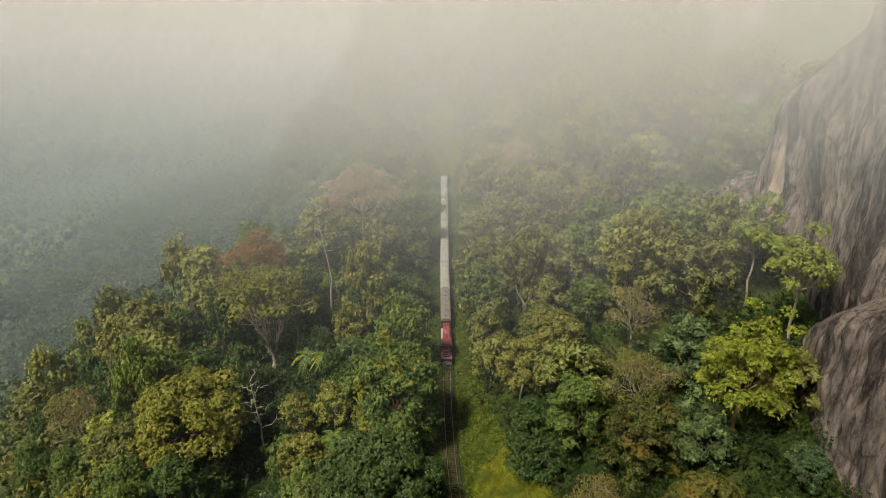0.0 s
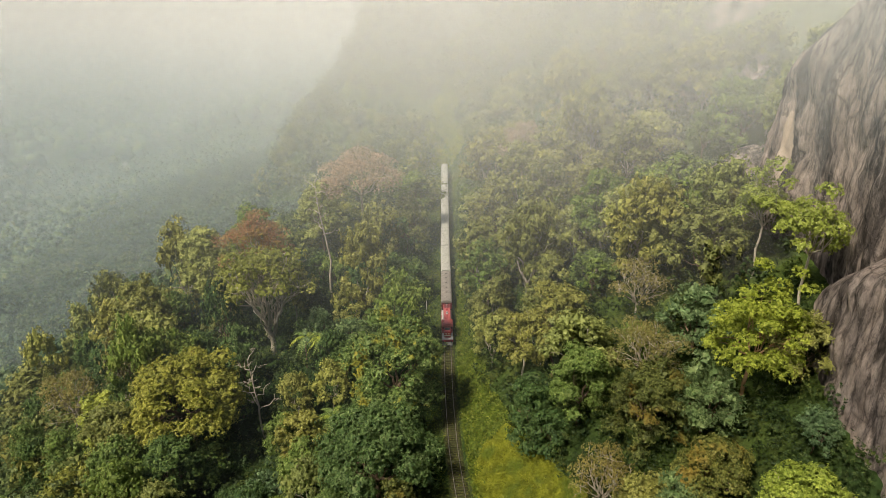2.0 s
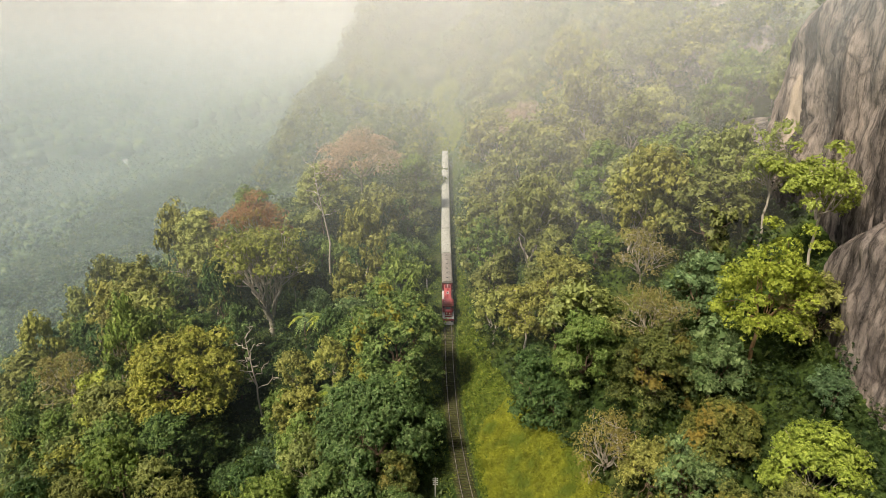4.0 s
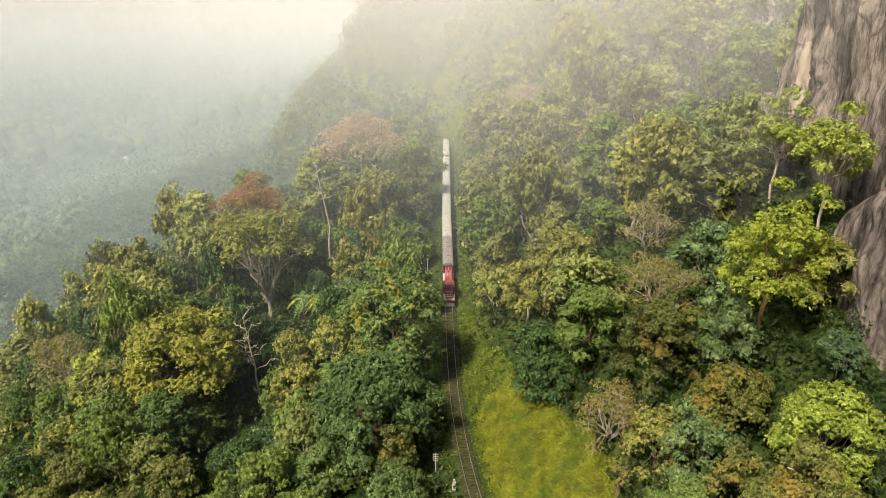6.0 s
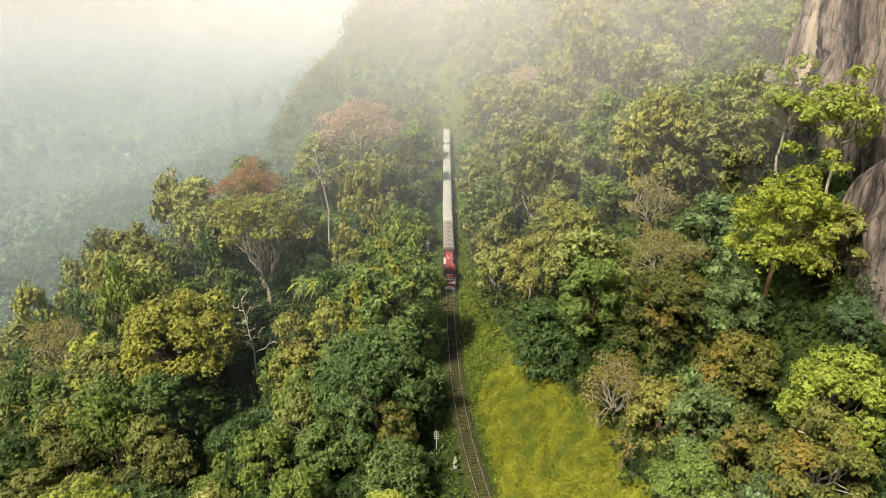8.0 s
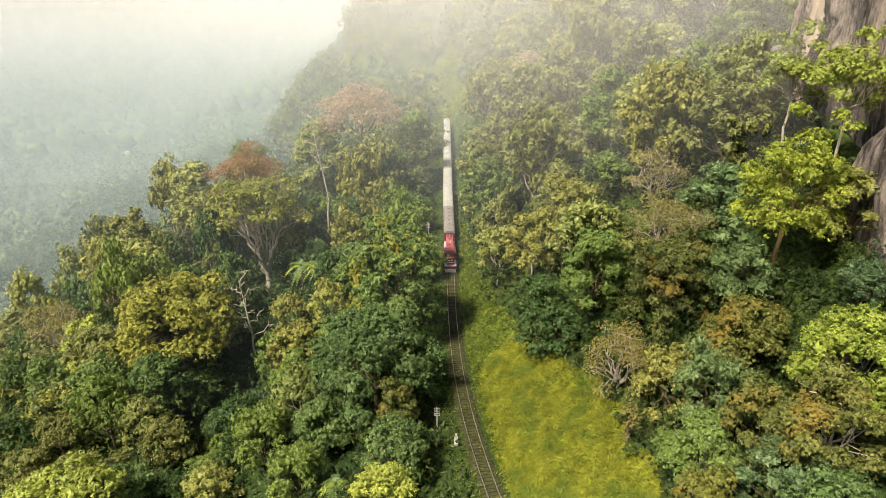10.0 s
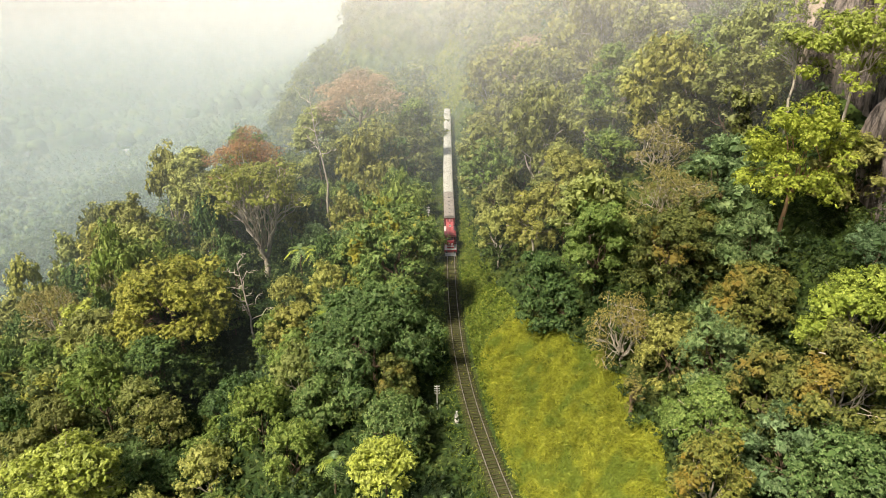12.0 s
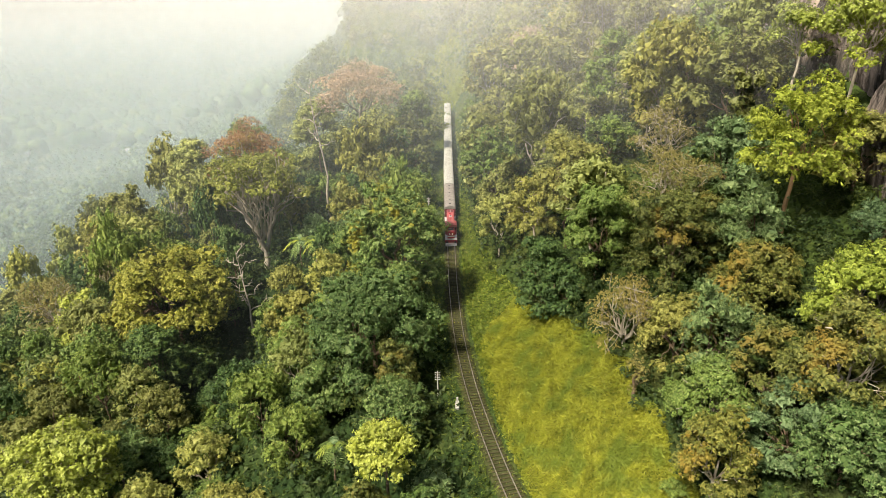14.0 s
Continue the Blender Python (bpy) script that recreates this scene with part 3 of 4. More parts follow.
track = root("railway_track", Matrix(), "single broad-gauge railway track on weedy ballast", "railway")
ty = np.concatenate([np.arange(-50, 330, 1.0), np.arange(330, 412, 0.5)])
strip("ballast", ty, (-2.2, -1.5, -1.35, 1.35, 1.5, 2.2), (-0.25, 0.16, 0.2, 0.2, 0.16, -0.25), BALLAST, track)
for side in (-0.84, 0.84):
    rail = strip("rail", ty, [side + o for o in (-0.07, -0.07, -0.025, -0.036, -0.036, 0.036, 0.036, 0.025, 0.07, 0.07)],
                 (0.30, 0.33, 0.36, 0.43, 0.475, 0.475, 0.43, 0.36, 0.33, 0.30), STEEL, track)
sl = boxed(-1.37, 1.37, -0.125, 0.125, 0.14, 0.315, bevel=0.015)
first = link("sleeper", sl, SLEEPER, track)
ny, count = 46.0, 0
rest_v, rest_f = [], []
while ny < 410:
    x, dx = float(line_x(ny)), float(line_x(ny + 0.5) - line_x(ny - 0.5))
    m = pose(x, ny, float(line_z(ny)), 0, 0, math.degrees(-math.atan(dx)) + random.uniform(-1.2, 1.2))
    if ny < 150:
        s = first if not count else first.copy()
        if count:
            scene.collection.objects.link(s)
        s.matrix_local = m
        count += 1
    else:
        for c in ((-1.37, -0.125, 0.31), (1.37, -0.125, 0.31), (1.37, 0.125, 0.31), (-1.37, 0.125, 0.31)):
            rest_v.append(tuple(m @ Vector(c)))
    ny += 0.66
more = raw("sleeper_row", rest_v, np.arange(len(rest_v)).reshape(-1, 4), SLEEPER, track)
more["kind"] = "stuff"

# ---- the train ----
def bogie(parent, y, wheels=2, gap=2.0):
    b = part("bogie", boxed(-1.15, 1.15, y - gap * wheels / 2, y + gap * wheels / 2, 0.35, 0.75, bevel=0.05), BLACK, parent)
    for k in range(wheels):
        for x in (-0.86, 0.86):
            bm = bmesh.new()
            cylinder(bm, (x - 0.065, y + (k - (wheels - 1) / 2) * gap, 0.46), (x + 0.065, y + (k - (wheels - 1) / 2) * gap, 0.46), 0.46, sides=20)
            part("wheel", bm, RUST, b)


def arch(width, base, rise, y0, y1, k=14):
    """A vaulted carriage roof with its gutters and closed ends."""
    bm = bmesh.new()
    ring = [(-width / 2, base - 0.08)] + [(-width / 2 * math.cos(math.pi * i / k), base + rise * math.sin(math.pi * i / k) ** 0.8) for i in range(k + 1)] + [(width / 2, base - 0.08)]
    a = [bm.verts.new((x, y0, z)) for x, z in ring]
    b = [bm.verts.new((x, y1, z)) for x, z in ring]
    for i in range(len(ring)):
        j = (i + 1) % len(ring)
        bm.faces.new((a[i], a[j], b[j], b[i]))
    bm.faces.new(a[::-1])
    bm.faces.new(b)
    bmesh.ops.recalc_face_normals(bm, faces=bm.faces[:])
    return bm


def coach(m, roof_material, label, length=18.2):
    ob = root("railway_coach", m, label, "train coach", "coaches of the train")
    part("body", boxed(-1.42, 1.42, 0, length, 1.0, 3.25, bevel=0.06), MAROON, ob)
    part("underframe", boxed(-1.3, 1.3, 0.1, length - 0.1, 0.75, 1.0, bevel=0.03), BLACK, ob)
    roof = part("roof", arch(2.92, 3.22, 0.62, -0.06, length + 0.06), roof_material, ob, "vaulted sheet-metal roof")
    for k in range(6):
        y = 1.8 + k * (length - 3.6) / 5
        part("roof_vent", boxed(-0.24, 0.24, y - 0.16, y + 0.16, 3.74, 3.95, bevel=0.05), BLACK if roof_material == ROOF_BROWN else CREAM, roof)
    for k in range(1, 4):
        y = k * length / 4
        part("roof_seam", arch(2.95, 3.24, 0.625, y - 0.035, y + 0.035), roof_material, roof)
    for k in range(9):
        y = 1.5 + k * (length - 3) / 8
        for x in (-1.42, 1.42):
            part("window", boxed(x - 0.012, x + 0.012, y - 0.5, y + 0.5, 1.95, 2.75, bevel=0.008), GLASS, ob)
    for y in (-0.02, length + 0.02):
        part("end_door", boxed(-0.45, 0.45, y - 0.03, y + 0.03, 1.1, 3.0, bevel=0.015), BLACK, ob)
    for x in (-1.44, 1.44):
        part("waist_stripe", boxed(x - 0.008, x + 0.008, 0.05, length - 0.05, 1.55, 1.72), CREAM, ob)
    part("coupling", boxed(-0.45, 0.45, length, length + 0.6, 0.95, 2.9, bevel=0.05), BLACK, ob, "black gangway bellows")
    bogie(ob, 3.0)
    bogie(ob, length - 3.0)
    return ob


def train_pose(y):
    dx = float(line_x(y + 9) - line_x(y - 1)) / 10
    return pose(float(line_x(y)), y, float(line_z(y)) + 0.475, math.degrees(math.atan(GRADE)), 0, math.degrees(-math.atan(dx)))


def locomotive(m):
    """A diesel hood locomotive; its front end lies at y 0 and it runs back to y 15.2."""
    ob = root("locomotive", m, "red and white diesel hood locomotive at the head of the train", "locomotive")
    part("frame", boxed(-1.42, 1.42, 0.25, 15.2, 0.95, 1.25, bevel=0.04), CREAM, ob, "off-white running plate")
    for x in (-1.44, 1.44):
        part("side_sill", boxed(x - 0.02, x + 0.02, 0.3, 15.1, 0.8, 1.22, bevel=0.01), RED, ob)
    part("fuel_tank", boxed(-1.2, 1.2, 5.8, 9.0, 0.35, 0.95, bevel=0.12), BLACK, ob)
    part("buffer_beam", boxed(-1.42, 1.42, 0.1, 0.3, 0.62, 1.25, bevel=0.03), RED, ob)
    bm = bmesh.new()
    box(bm, -1.3, 1.3, -0.25, 0.1, 0.05, 0.62)
    for v in bm.verts:
        if v.co.z < 0.3:
            v.co.y -= 0.3 * (1 - abs(v.co.x) / 2.6)
        if v.co.y < -0.1:
            v.co.z -= 0.1
    part("pilot_plough", bm, CREAM, ob, "white cowcatcher plough")
    for x in (-0.95, 0.95):
        bm = bmesh.new()
        cylinder(bm, (x, -0.35, 0.95), (x, 0.12, 0.95), 0.1)
        cylinder(bm, (x, -0.4, 0.95), (x, -0.34, 0.95), 0.23, sides=18)
        part("buffer", bm, BLACK, ob)
    nose = part("short_hood", boxed(-0.85, 0.85, 1.05, 3.4, 1.25, 3.0, bevel=0.12), RED, ob)
    part("grille", boxed(-0.62, 0.62, 2.0, 3.1, 2.99, 3.03, bevel=0.01), BLACK, nose)
    part("panel", boxed(-0.55, 0.55, 1.3, 1.85, 2.99, 3.04, bevel=0.01), LIGHT_RED, nose)
    for x in (-0.35, 0.35):
        bm = bmesh.new()
        cylinder(bm, (x, 0.98, 2.45), (x, 1.08, 2.45), 0.15, sides=16)
        part("headlight", bm, LAMP, nose)
    part("nose_stripe", boxed(-0.84, 0.84, 1.02, 1.055, 1.75, 2.0, bevel=0.008), CREAM, nose)
    cab = part("cab", boxed(-1.4, 1.4, 3.4, 5.9, 1.25, 3.35, bevel=0.06), RED, ob)
    for x0, x1 in ((-1.2, -0.9), (-0.75, -0.08), (0.08, 0.75), (0.9, 1.2)):
        part("windscreen", boxed(x0, x1, 3.375, 3.4, 3.05 if abs(x0 + x1) < 1.5 else 2.5, 3.3, bevel=0.006), GLASS, cab)
    for x in (-1.41, 1.41):
        part("side_window", boxed(x - 0.012, x + 0.012, 4.0, 5.3, 2.3, 3.05, bevel=0.008), GLASS, cab)
    roof = part("cab_roof", arch(2.95, 3.33, 0.62, 3.2, 6.1), LIGHT_RED, ob, "curved cab roof in faded red")
    for k in range(4):
        bm = bmesh.new()
        y = 3.55 + k * 0.65
        box(bm, -1.46, -0.75, y, y + 0.3, 3.36, 3.4)
        for v in bm.verts:
            v.co.z = 3.36 + 0.66 * math.sqrt(max(0, 1 - (v.co.x / 1.475) ** 2)) ** 0.8 + (0.02 if v.co.z > 3.38 else -0.02)
        part("roof_stripe", bm, CREAM if k % 2 else RED, roof)
    hood = part("long_hood", boxed(-0.9, 0.9, 5.9, 14.6, 1.25, 3.5, bevel=0.14), LIGHT_RED, ob, "long engine hood in faded red")
    for x in (-0.905, 0.905):
        for k in range(7):
            y = 6.4 + k * 1.1
            part("hood_door", boxed(x - 0.012, x + 0.012, y, y + 0.95, 1.5, 2.9, bevel=0.01), RED, hood)
    part("hood_stripe", boxed(-0.13, 0.13, 6.1, 12.2, 3.49, 3.515, bevel=0.006), RED, hood)
    part("exhaust_stack", boxed(-0.28, 0.28, 9.0, 10.2, 3.5, 3.68, bevel=0.05), CREAM, hood, "sooty off-white exhaust cover")
    part("exhaust_mouth", boxed(-0.16, 0.16, 9.3, 9.9, 3.66, 3.72, bevel=0.02), BLACK, hood)
    bm = bmesh.new()
    cylinder(bm, (0, 11.6, 3.45), (0, 11.6, 3.66), 0.3, 0.26, 20)
    part("fan_hood", bm, RED, hood)
    part("radiator", boxed(-0.72, 0.72, 12.5, 14.3, 3.49, 3.54, bevel=0.015), MAROON, hood)
    part("radiator_bar", boxed(-0.04, 0.04, 12.5, 14.3, 3.535, 3.58, bevel=0.008), CREAM, hood)
    for x in (-1.36, 1.36):
        bm = bmesh.new()
        for k in range(9):
            y = 0.5 + k * 0.35 if k < 7 else 13.9 + (k - 7) * 1.1
            cylinder(bm, (x, y, 1.25), (x, y, 2.2), 0.02, sides=6)
        cylinder(bm, (x, 0.5, 2.2), (x, 2.6, 2.2), 0.02, sides=6)
        part("handrail", bm, CREAM, ob)
    bogie(ob, 3.2, 3, 1.7)
    bogie(ob, 12.0, 3, 1.7)
    return ob


locomotive(train_pose(135.0))
pale_coach = None
for k in range(7):
    y = 151.0 + k * 18.8
    if k == 0:
        coach(train_pose(y), ROOF_BROWN, "maroon railway coach with a dusty brown-grey roof behind the locomotive")
    elif pale_coach is None:
        pale_coach = coach(train_pose(y), ROOF_PALE, "maroon railway coach with a pale cream roof")
    else:
        copy_thing(pale_coach, train_pose(y))

# ---- trees that stand out ----
def dead_tree(name, seed, at, height, lean, label, girth=0.3, spreadr=5.0, limb_count=9, low=0.35):
    rng = np.random.default_rng(seed)
    ob = root(name, pose(*at), label, "tree")
    t = Tubes()
    top = np.array([lean, 0, height])
    p = bend(rng, (0, 0, -1), top, 9, 0.012)
    t.add(p, girth, 0.06, 8)
    for k in range(limb_count):
        u = low + (1 - low) * (k + 0.5) / limb_count
        a = np.array([lean * u, 0, height * u])
        d = unit(np.array([math.cos(k * 2.4), math.sin(k * 2.4), rng.uniform(0.2, 0.8)]))
        L = spreadr * rng.uniform(0.5, 1.0) * (1.15 - u * 0.6)
        q = bend(rng, a, a + d * L, 6, 0.1)
        t.add(q, girth * 0.4, 0.04, 5)
        for j in range(3):
            s = q[rng.integers(2, 6)]
            e = s + unit(d + rng.normal(size=3) * 0.8 + np.array([0, 0, 0.4])) * L * rng.uniform(0.25, 0.5)
            t.add(bend(rng, s, e, 4, 0.12), girth * 0.16, 0.02, 4)
    t.done("trunk", PALE_BARK, ob)
    return ob


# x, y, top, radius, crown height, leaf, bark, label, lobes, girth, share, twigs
STARS = [
    ("mango_tree", -10, 108, 23.5, 11.0, 15, "gilt", BARK, "broad dense dark-green tree with yellow leaf patches overhanging the track", 34, 0.5, 0.3, 0),
    ("mango_tree", -12.0, 88, 16.0, 12.0, 14, "mango", BARK, "wide rounded dark-green tree beside the track", 40, 0.5, 0.3, 0),
    ("mango_tree", -7.5, 71, 8.4, 5.2, 8, "mango", BARK, "smaller rounded dark-green tree beside the track", 22, 0.3, 0.3, 0),
    ("cone_tree", -7.4, 79, 10.6, 3.4, 9, "tipped", BARK, "small cone-shaped olive tree between two dense dark trees", 16, 0.25, 0.3, 0),
    ("lime_tree", -7.6, 58.6, 11.0, 4.3, 5, "lemon", BARK, "bright lime-green feathery tree beside the track", 18, 0.25, 0.3, 0),
    ("brown_tree", -9.5, 53.5, 5.5, 4.6, 6, "tipped", BARK, "brownish olive bush-like tree below the lime tree", 16, 0.25, 0.4, 2),
    ("green_tree", -2.6, 54.5, 4.6, 3.4, 5, "dark", BARK, "low dark green tree beside the track", 14, 0.25, 0.3, 0),
    ("dark_tree", -20.5, 81, 3.0, 5.4, 10, "mango", BARK, "dark green tree on the slope below the line", 20, 0.3, 0.3, 0),
    ("green_tree", -26.5, 94.5, 4.0, 5.6, 9, "fresh", BARK, "yellow-green tree hung with creepers", 20, 0.3, 0.3, 0),
    ("frond_tree", -36, 96, -7.0, 6.0, 10, "blue", BARK, "bluish-green tree with feathery tufts on the slope", 22, 0.3, 0.3, 0),
    ("frond_tree", -29, 91, -8.5, 5.4, 9, "blue", BARK, "bluish-green feathery tree on the slope below the line", 20, 0.3, 0.3, 0),
    ("dark_tree", -40, 92, -13.5, 5.6, 9, "fresh", BARK, "green tree on the lower slope", 20, 0.3, 0.3, 0),
    ("dark_tree", -57, 101, 0.0, 6.6, 14, "dark", BARK, "dark green tree under a broad spreading tree", 24, 0.35, 0.3, 0),
    ("dark_tree", -53, 105, -9.5, 5.4, 10, "dark", BARK, "shaded dark green tree at the gully", 20, 0.35, 0.3, 0),
    ("umbrella_tree", -48, 151, 17.0, 15.0, 9, "sunny", PALE_BARK, "wide umbrella-crowned tree with pale forking limbs", 36, 1.0, 1.0, 14),
    ("rain_tree", -59, 118, 6.5, 14.5, 13, "sunny", BARK, "broad yellow-green spreading tree above a dark gully", 44, 0.6, 0.6, 6),
    ("drooping_tree", -79, 117, -1.0, 5.5, 14, "lemon", BARK, "pale lemon-green drooping tree on the edge of the slope", 22, 0.35, 0.4, 0),
    ("russet_tree", -55, 168, 23.0, 12.0, 15, "red", PALE_BARK, "tree with thin russet-brown foliage and bare limbs", 26, 0.4, 1.0, 24),
    ("pink_tree", -27, 196, 33.5, 15.0, 11, "pink", PALE_BARK, "broad pinkish-brown tree with a web of pale branches", 38, 0.5, 1.0, 70),
    ("pale_tree", -76, 138, 8.0, 8.5, 11, "pale", PALE_BARK, "pale yellow-olive tree with grey bare twigs", 24, 0.4, 0.8, 30),
    ("lime_tree", -54.5, 68, 3.0, 8.0, 9, "lemon", PALE_BARK, "large lime-yellow tree with whitish branches", 26, 0.4, 0.9, 12),
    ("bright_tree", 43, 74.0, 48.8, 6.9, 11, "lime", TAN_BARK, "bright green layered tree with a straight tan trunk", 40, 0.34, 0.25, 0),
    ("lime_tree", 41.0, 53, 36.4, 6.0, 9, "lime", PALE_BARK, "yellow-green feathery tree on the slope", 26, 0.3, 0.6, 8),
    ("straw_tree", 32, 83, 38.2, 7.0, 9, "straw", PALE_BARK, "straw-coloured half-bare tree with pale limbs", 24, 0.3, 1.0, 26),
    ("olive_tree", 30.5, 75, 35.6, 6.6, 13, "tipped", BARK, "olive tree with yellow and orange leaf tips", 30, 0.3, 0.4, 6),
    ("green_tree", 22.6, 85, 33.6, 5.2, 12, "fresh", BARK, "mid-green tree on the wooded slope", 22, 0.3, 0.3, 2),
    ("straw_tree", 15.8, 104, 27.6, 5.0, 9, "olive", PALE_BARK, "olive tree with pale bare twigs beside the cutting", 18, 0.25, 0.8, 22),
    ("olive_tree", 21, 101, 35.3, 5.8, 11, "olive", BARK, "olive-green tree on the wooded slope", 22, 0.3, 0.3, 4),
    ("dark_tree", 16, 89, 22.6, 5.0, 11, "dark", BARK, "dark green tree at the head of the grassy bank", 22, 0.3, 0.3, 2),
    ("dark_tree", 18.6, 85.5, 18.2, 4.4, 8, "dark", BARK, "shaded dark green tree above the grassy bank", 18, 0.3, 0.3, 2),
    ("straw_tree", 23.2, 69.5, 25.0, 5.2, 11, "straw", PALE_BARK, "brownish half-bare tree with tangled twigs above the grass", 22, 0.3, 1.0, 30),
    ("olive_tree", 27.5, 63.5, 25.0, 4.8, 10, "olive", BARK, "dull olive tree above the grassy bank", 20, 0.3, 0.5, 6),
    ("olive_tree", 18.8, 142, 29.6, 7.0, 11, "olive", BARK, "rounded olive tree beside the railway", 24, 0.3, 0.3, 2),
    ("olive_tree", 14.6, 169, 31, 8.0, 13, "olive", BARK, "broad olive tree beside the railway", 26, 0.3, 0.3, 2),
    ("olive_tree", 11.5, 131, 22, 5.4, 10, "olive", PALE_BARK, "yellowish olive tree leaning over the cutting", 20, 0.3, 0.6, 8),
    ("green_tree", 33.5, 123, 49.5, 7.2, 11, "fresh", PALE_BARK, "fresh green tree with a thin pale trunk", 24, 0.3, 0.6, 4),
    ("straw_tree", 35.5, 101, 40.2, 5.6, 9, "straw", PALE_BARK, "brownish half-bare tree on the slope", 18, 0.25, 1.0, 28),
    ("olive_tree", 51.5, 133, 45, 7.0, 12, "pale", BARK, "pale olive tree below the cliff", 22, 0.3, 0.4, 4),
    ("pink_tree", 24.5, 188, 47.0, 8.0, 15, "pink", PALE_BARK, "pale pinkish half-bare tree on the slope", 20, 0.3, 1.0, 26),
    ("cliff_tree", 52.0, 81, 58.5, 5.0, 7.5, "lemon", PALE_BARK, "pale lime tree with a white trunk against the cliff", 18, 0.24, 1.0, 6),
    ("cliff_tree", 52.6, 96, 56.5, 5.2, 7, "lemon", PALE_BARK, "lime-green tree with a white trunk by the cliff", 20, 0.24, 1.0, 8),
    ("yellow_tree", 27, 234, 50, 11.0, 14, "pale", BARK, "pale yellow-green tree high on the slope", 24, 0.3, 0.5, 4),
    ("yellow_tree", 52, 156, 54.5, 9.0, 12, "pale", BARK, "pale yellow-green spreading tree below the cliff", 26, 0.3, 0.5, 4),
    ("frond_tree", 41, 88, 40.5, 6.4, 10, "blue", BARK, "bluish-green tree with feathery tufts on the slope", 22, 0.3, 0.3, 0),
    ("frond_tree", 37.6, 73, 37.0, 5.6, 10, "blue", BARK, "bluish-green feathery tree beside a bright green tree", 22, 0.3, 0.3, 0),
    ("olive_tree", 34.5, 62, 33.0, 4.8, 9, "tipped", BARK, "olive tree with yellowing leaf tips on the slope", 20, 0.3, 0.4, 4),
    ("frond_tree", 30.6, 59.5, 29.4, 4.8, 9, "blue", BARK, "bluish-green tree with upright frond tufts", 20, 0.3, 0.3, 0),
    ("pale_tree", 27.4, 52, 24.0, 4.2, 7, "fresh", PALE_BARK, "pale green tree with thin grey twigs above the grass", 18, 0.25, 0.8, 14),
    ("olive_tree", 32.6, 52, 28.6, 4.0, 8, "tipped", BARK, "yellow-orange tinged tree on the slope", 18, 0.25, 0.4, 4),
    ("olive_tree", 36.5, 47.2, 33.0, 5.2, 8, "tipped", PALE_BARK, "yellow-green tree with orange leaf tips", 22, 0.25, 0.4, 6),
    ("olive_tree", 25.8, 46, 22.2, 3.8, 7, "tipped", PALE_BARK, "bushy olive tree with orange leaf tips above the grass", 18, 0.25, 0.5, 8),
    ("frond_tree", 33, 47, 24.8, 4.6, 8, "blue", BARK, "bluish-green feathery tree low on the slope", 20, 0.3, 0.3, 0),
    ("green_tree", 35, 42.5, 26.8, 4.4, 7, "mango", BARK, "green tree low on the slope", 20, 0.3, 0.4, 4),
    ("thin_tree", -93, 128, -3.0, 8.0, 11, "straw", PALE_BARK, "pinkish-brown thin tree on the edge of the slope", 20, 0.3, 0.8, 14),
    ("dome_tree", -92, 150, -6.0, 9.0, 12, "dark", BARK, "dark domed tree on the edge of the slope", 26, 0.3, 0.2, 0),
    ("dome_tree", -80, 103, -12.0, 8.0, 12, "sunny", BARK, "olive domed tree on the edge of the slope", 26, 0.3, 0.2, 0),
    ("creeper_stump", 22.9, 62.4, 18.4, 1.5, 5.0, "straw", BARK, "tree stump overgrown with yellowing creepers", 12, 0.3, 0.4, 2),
    ("pale_tree", -71, 171, 17.0, 9.0, 18, "pale", PALE_BARK, "pale yellow-green tree on the edge of the slope", 26, 0.4, 0.7, 10),
    ("green_tree", -62, 189, 19, 8.5, 18, "fresh", BARK, "green tree on the edge of the slope", 26, 0.4, 0.4, 2),
    ("olive_tree", -86, 157, 8.5, 8.0, 17, "olive", PALE_BARK, "olive tree on the edge of the slope", 24, 0.4, 0.7, 8),
    ("green_tree", -41, 197, 27, 8.5, 18, "pale", BARK, "pale olive-green tree on the edge of the slope", 24, 0.4, 0.4, 2),
    ("dark_tree", -11.5, 160, 15, 7.0, 14, "mango", BARK, "dark green tree beside the railway", 24, 0.35, 0.3, 0),
    ("dark_tree", -23.5, 163, 10.5, 7.0, 14, "dark", BARK, "dark green tree near a bleached dead trunk", 24, 0.35, 0.3, 0),
    ("dark_tree", -37, 151, -1.5, 5.4, 10, "dark", BARK, "shaded dark green tree beside pale forking limbs", 20, 0.35, 0.3, 0),
    ("olive_tree", -12.5, 196, 19, 8.0, 15, "olive", BARK, "olive-green tree beside the railway", 24, 0.35, 0.6, 8),
    ("olive_tree", -10.5, 206, 27, 6.5, 15, "fresh", BARK, "tall green tree beside the railway", 22, 0.35, 0.4, 4),
]
TAKEN = []
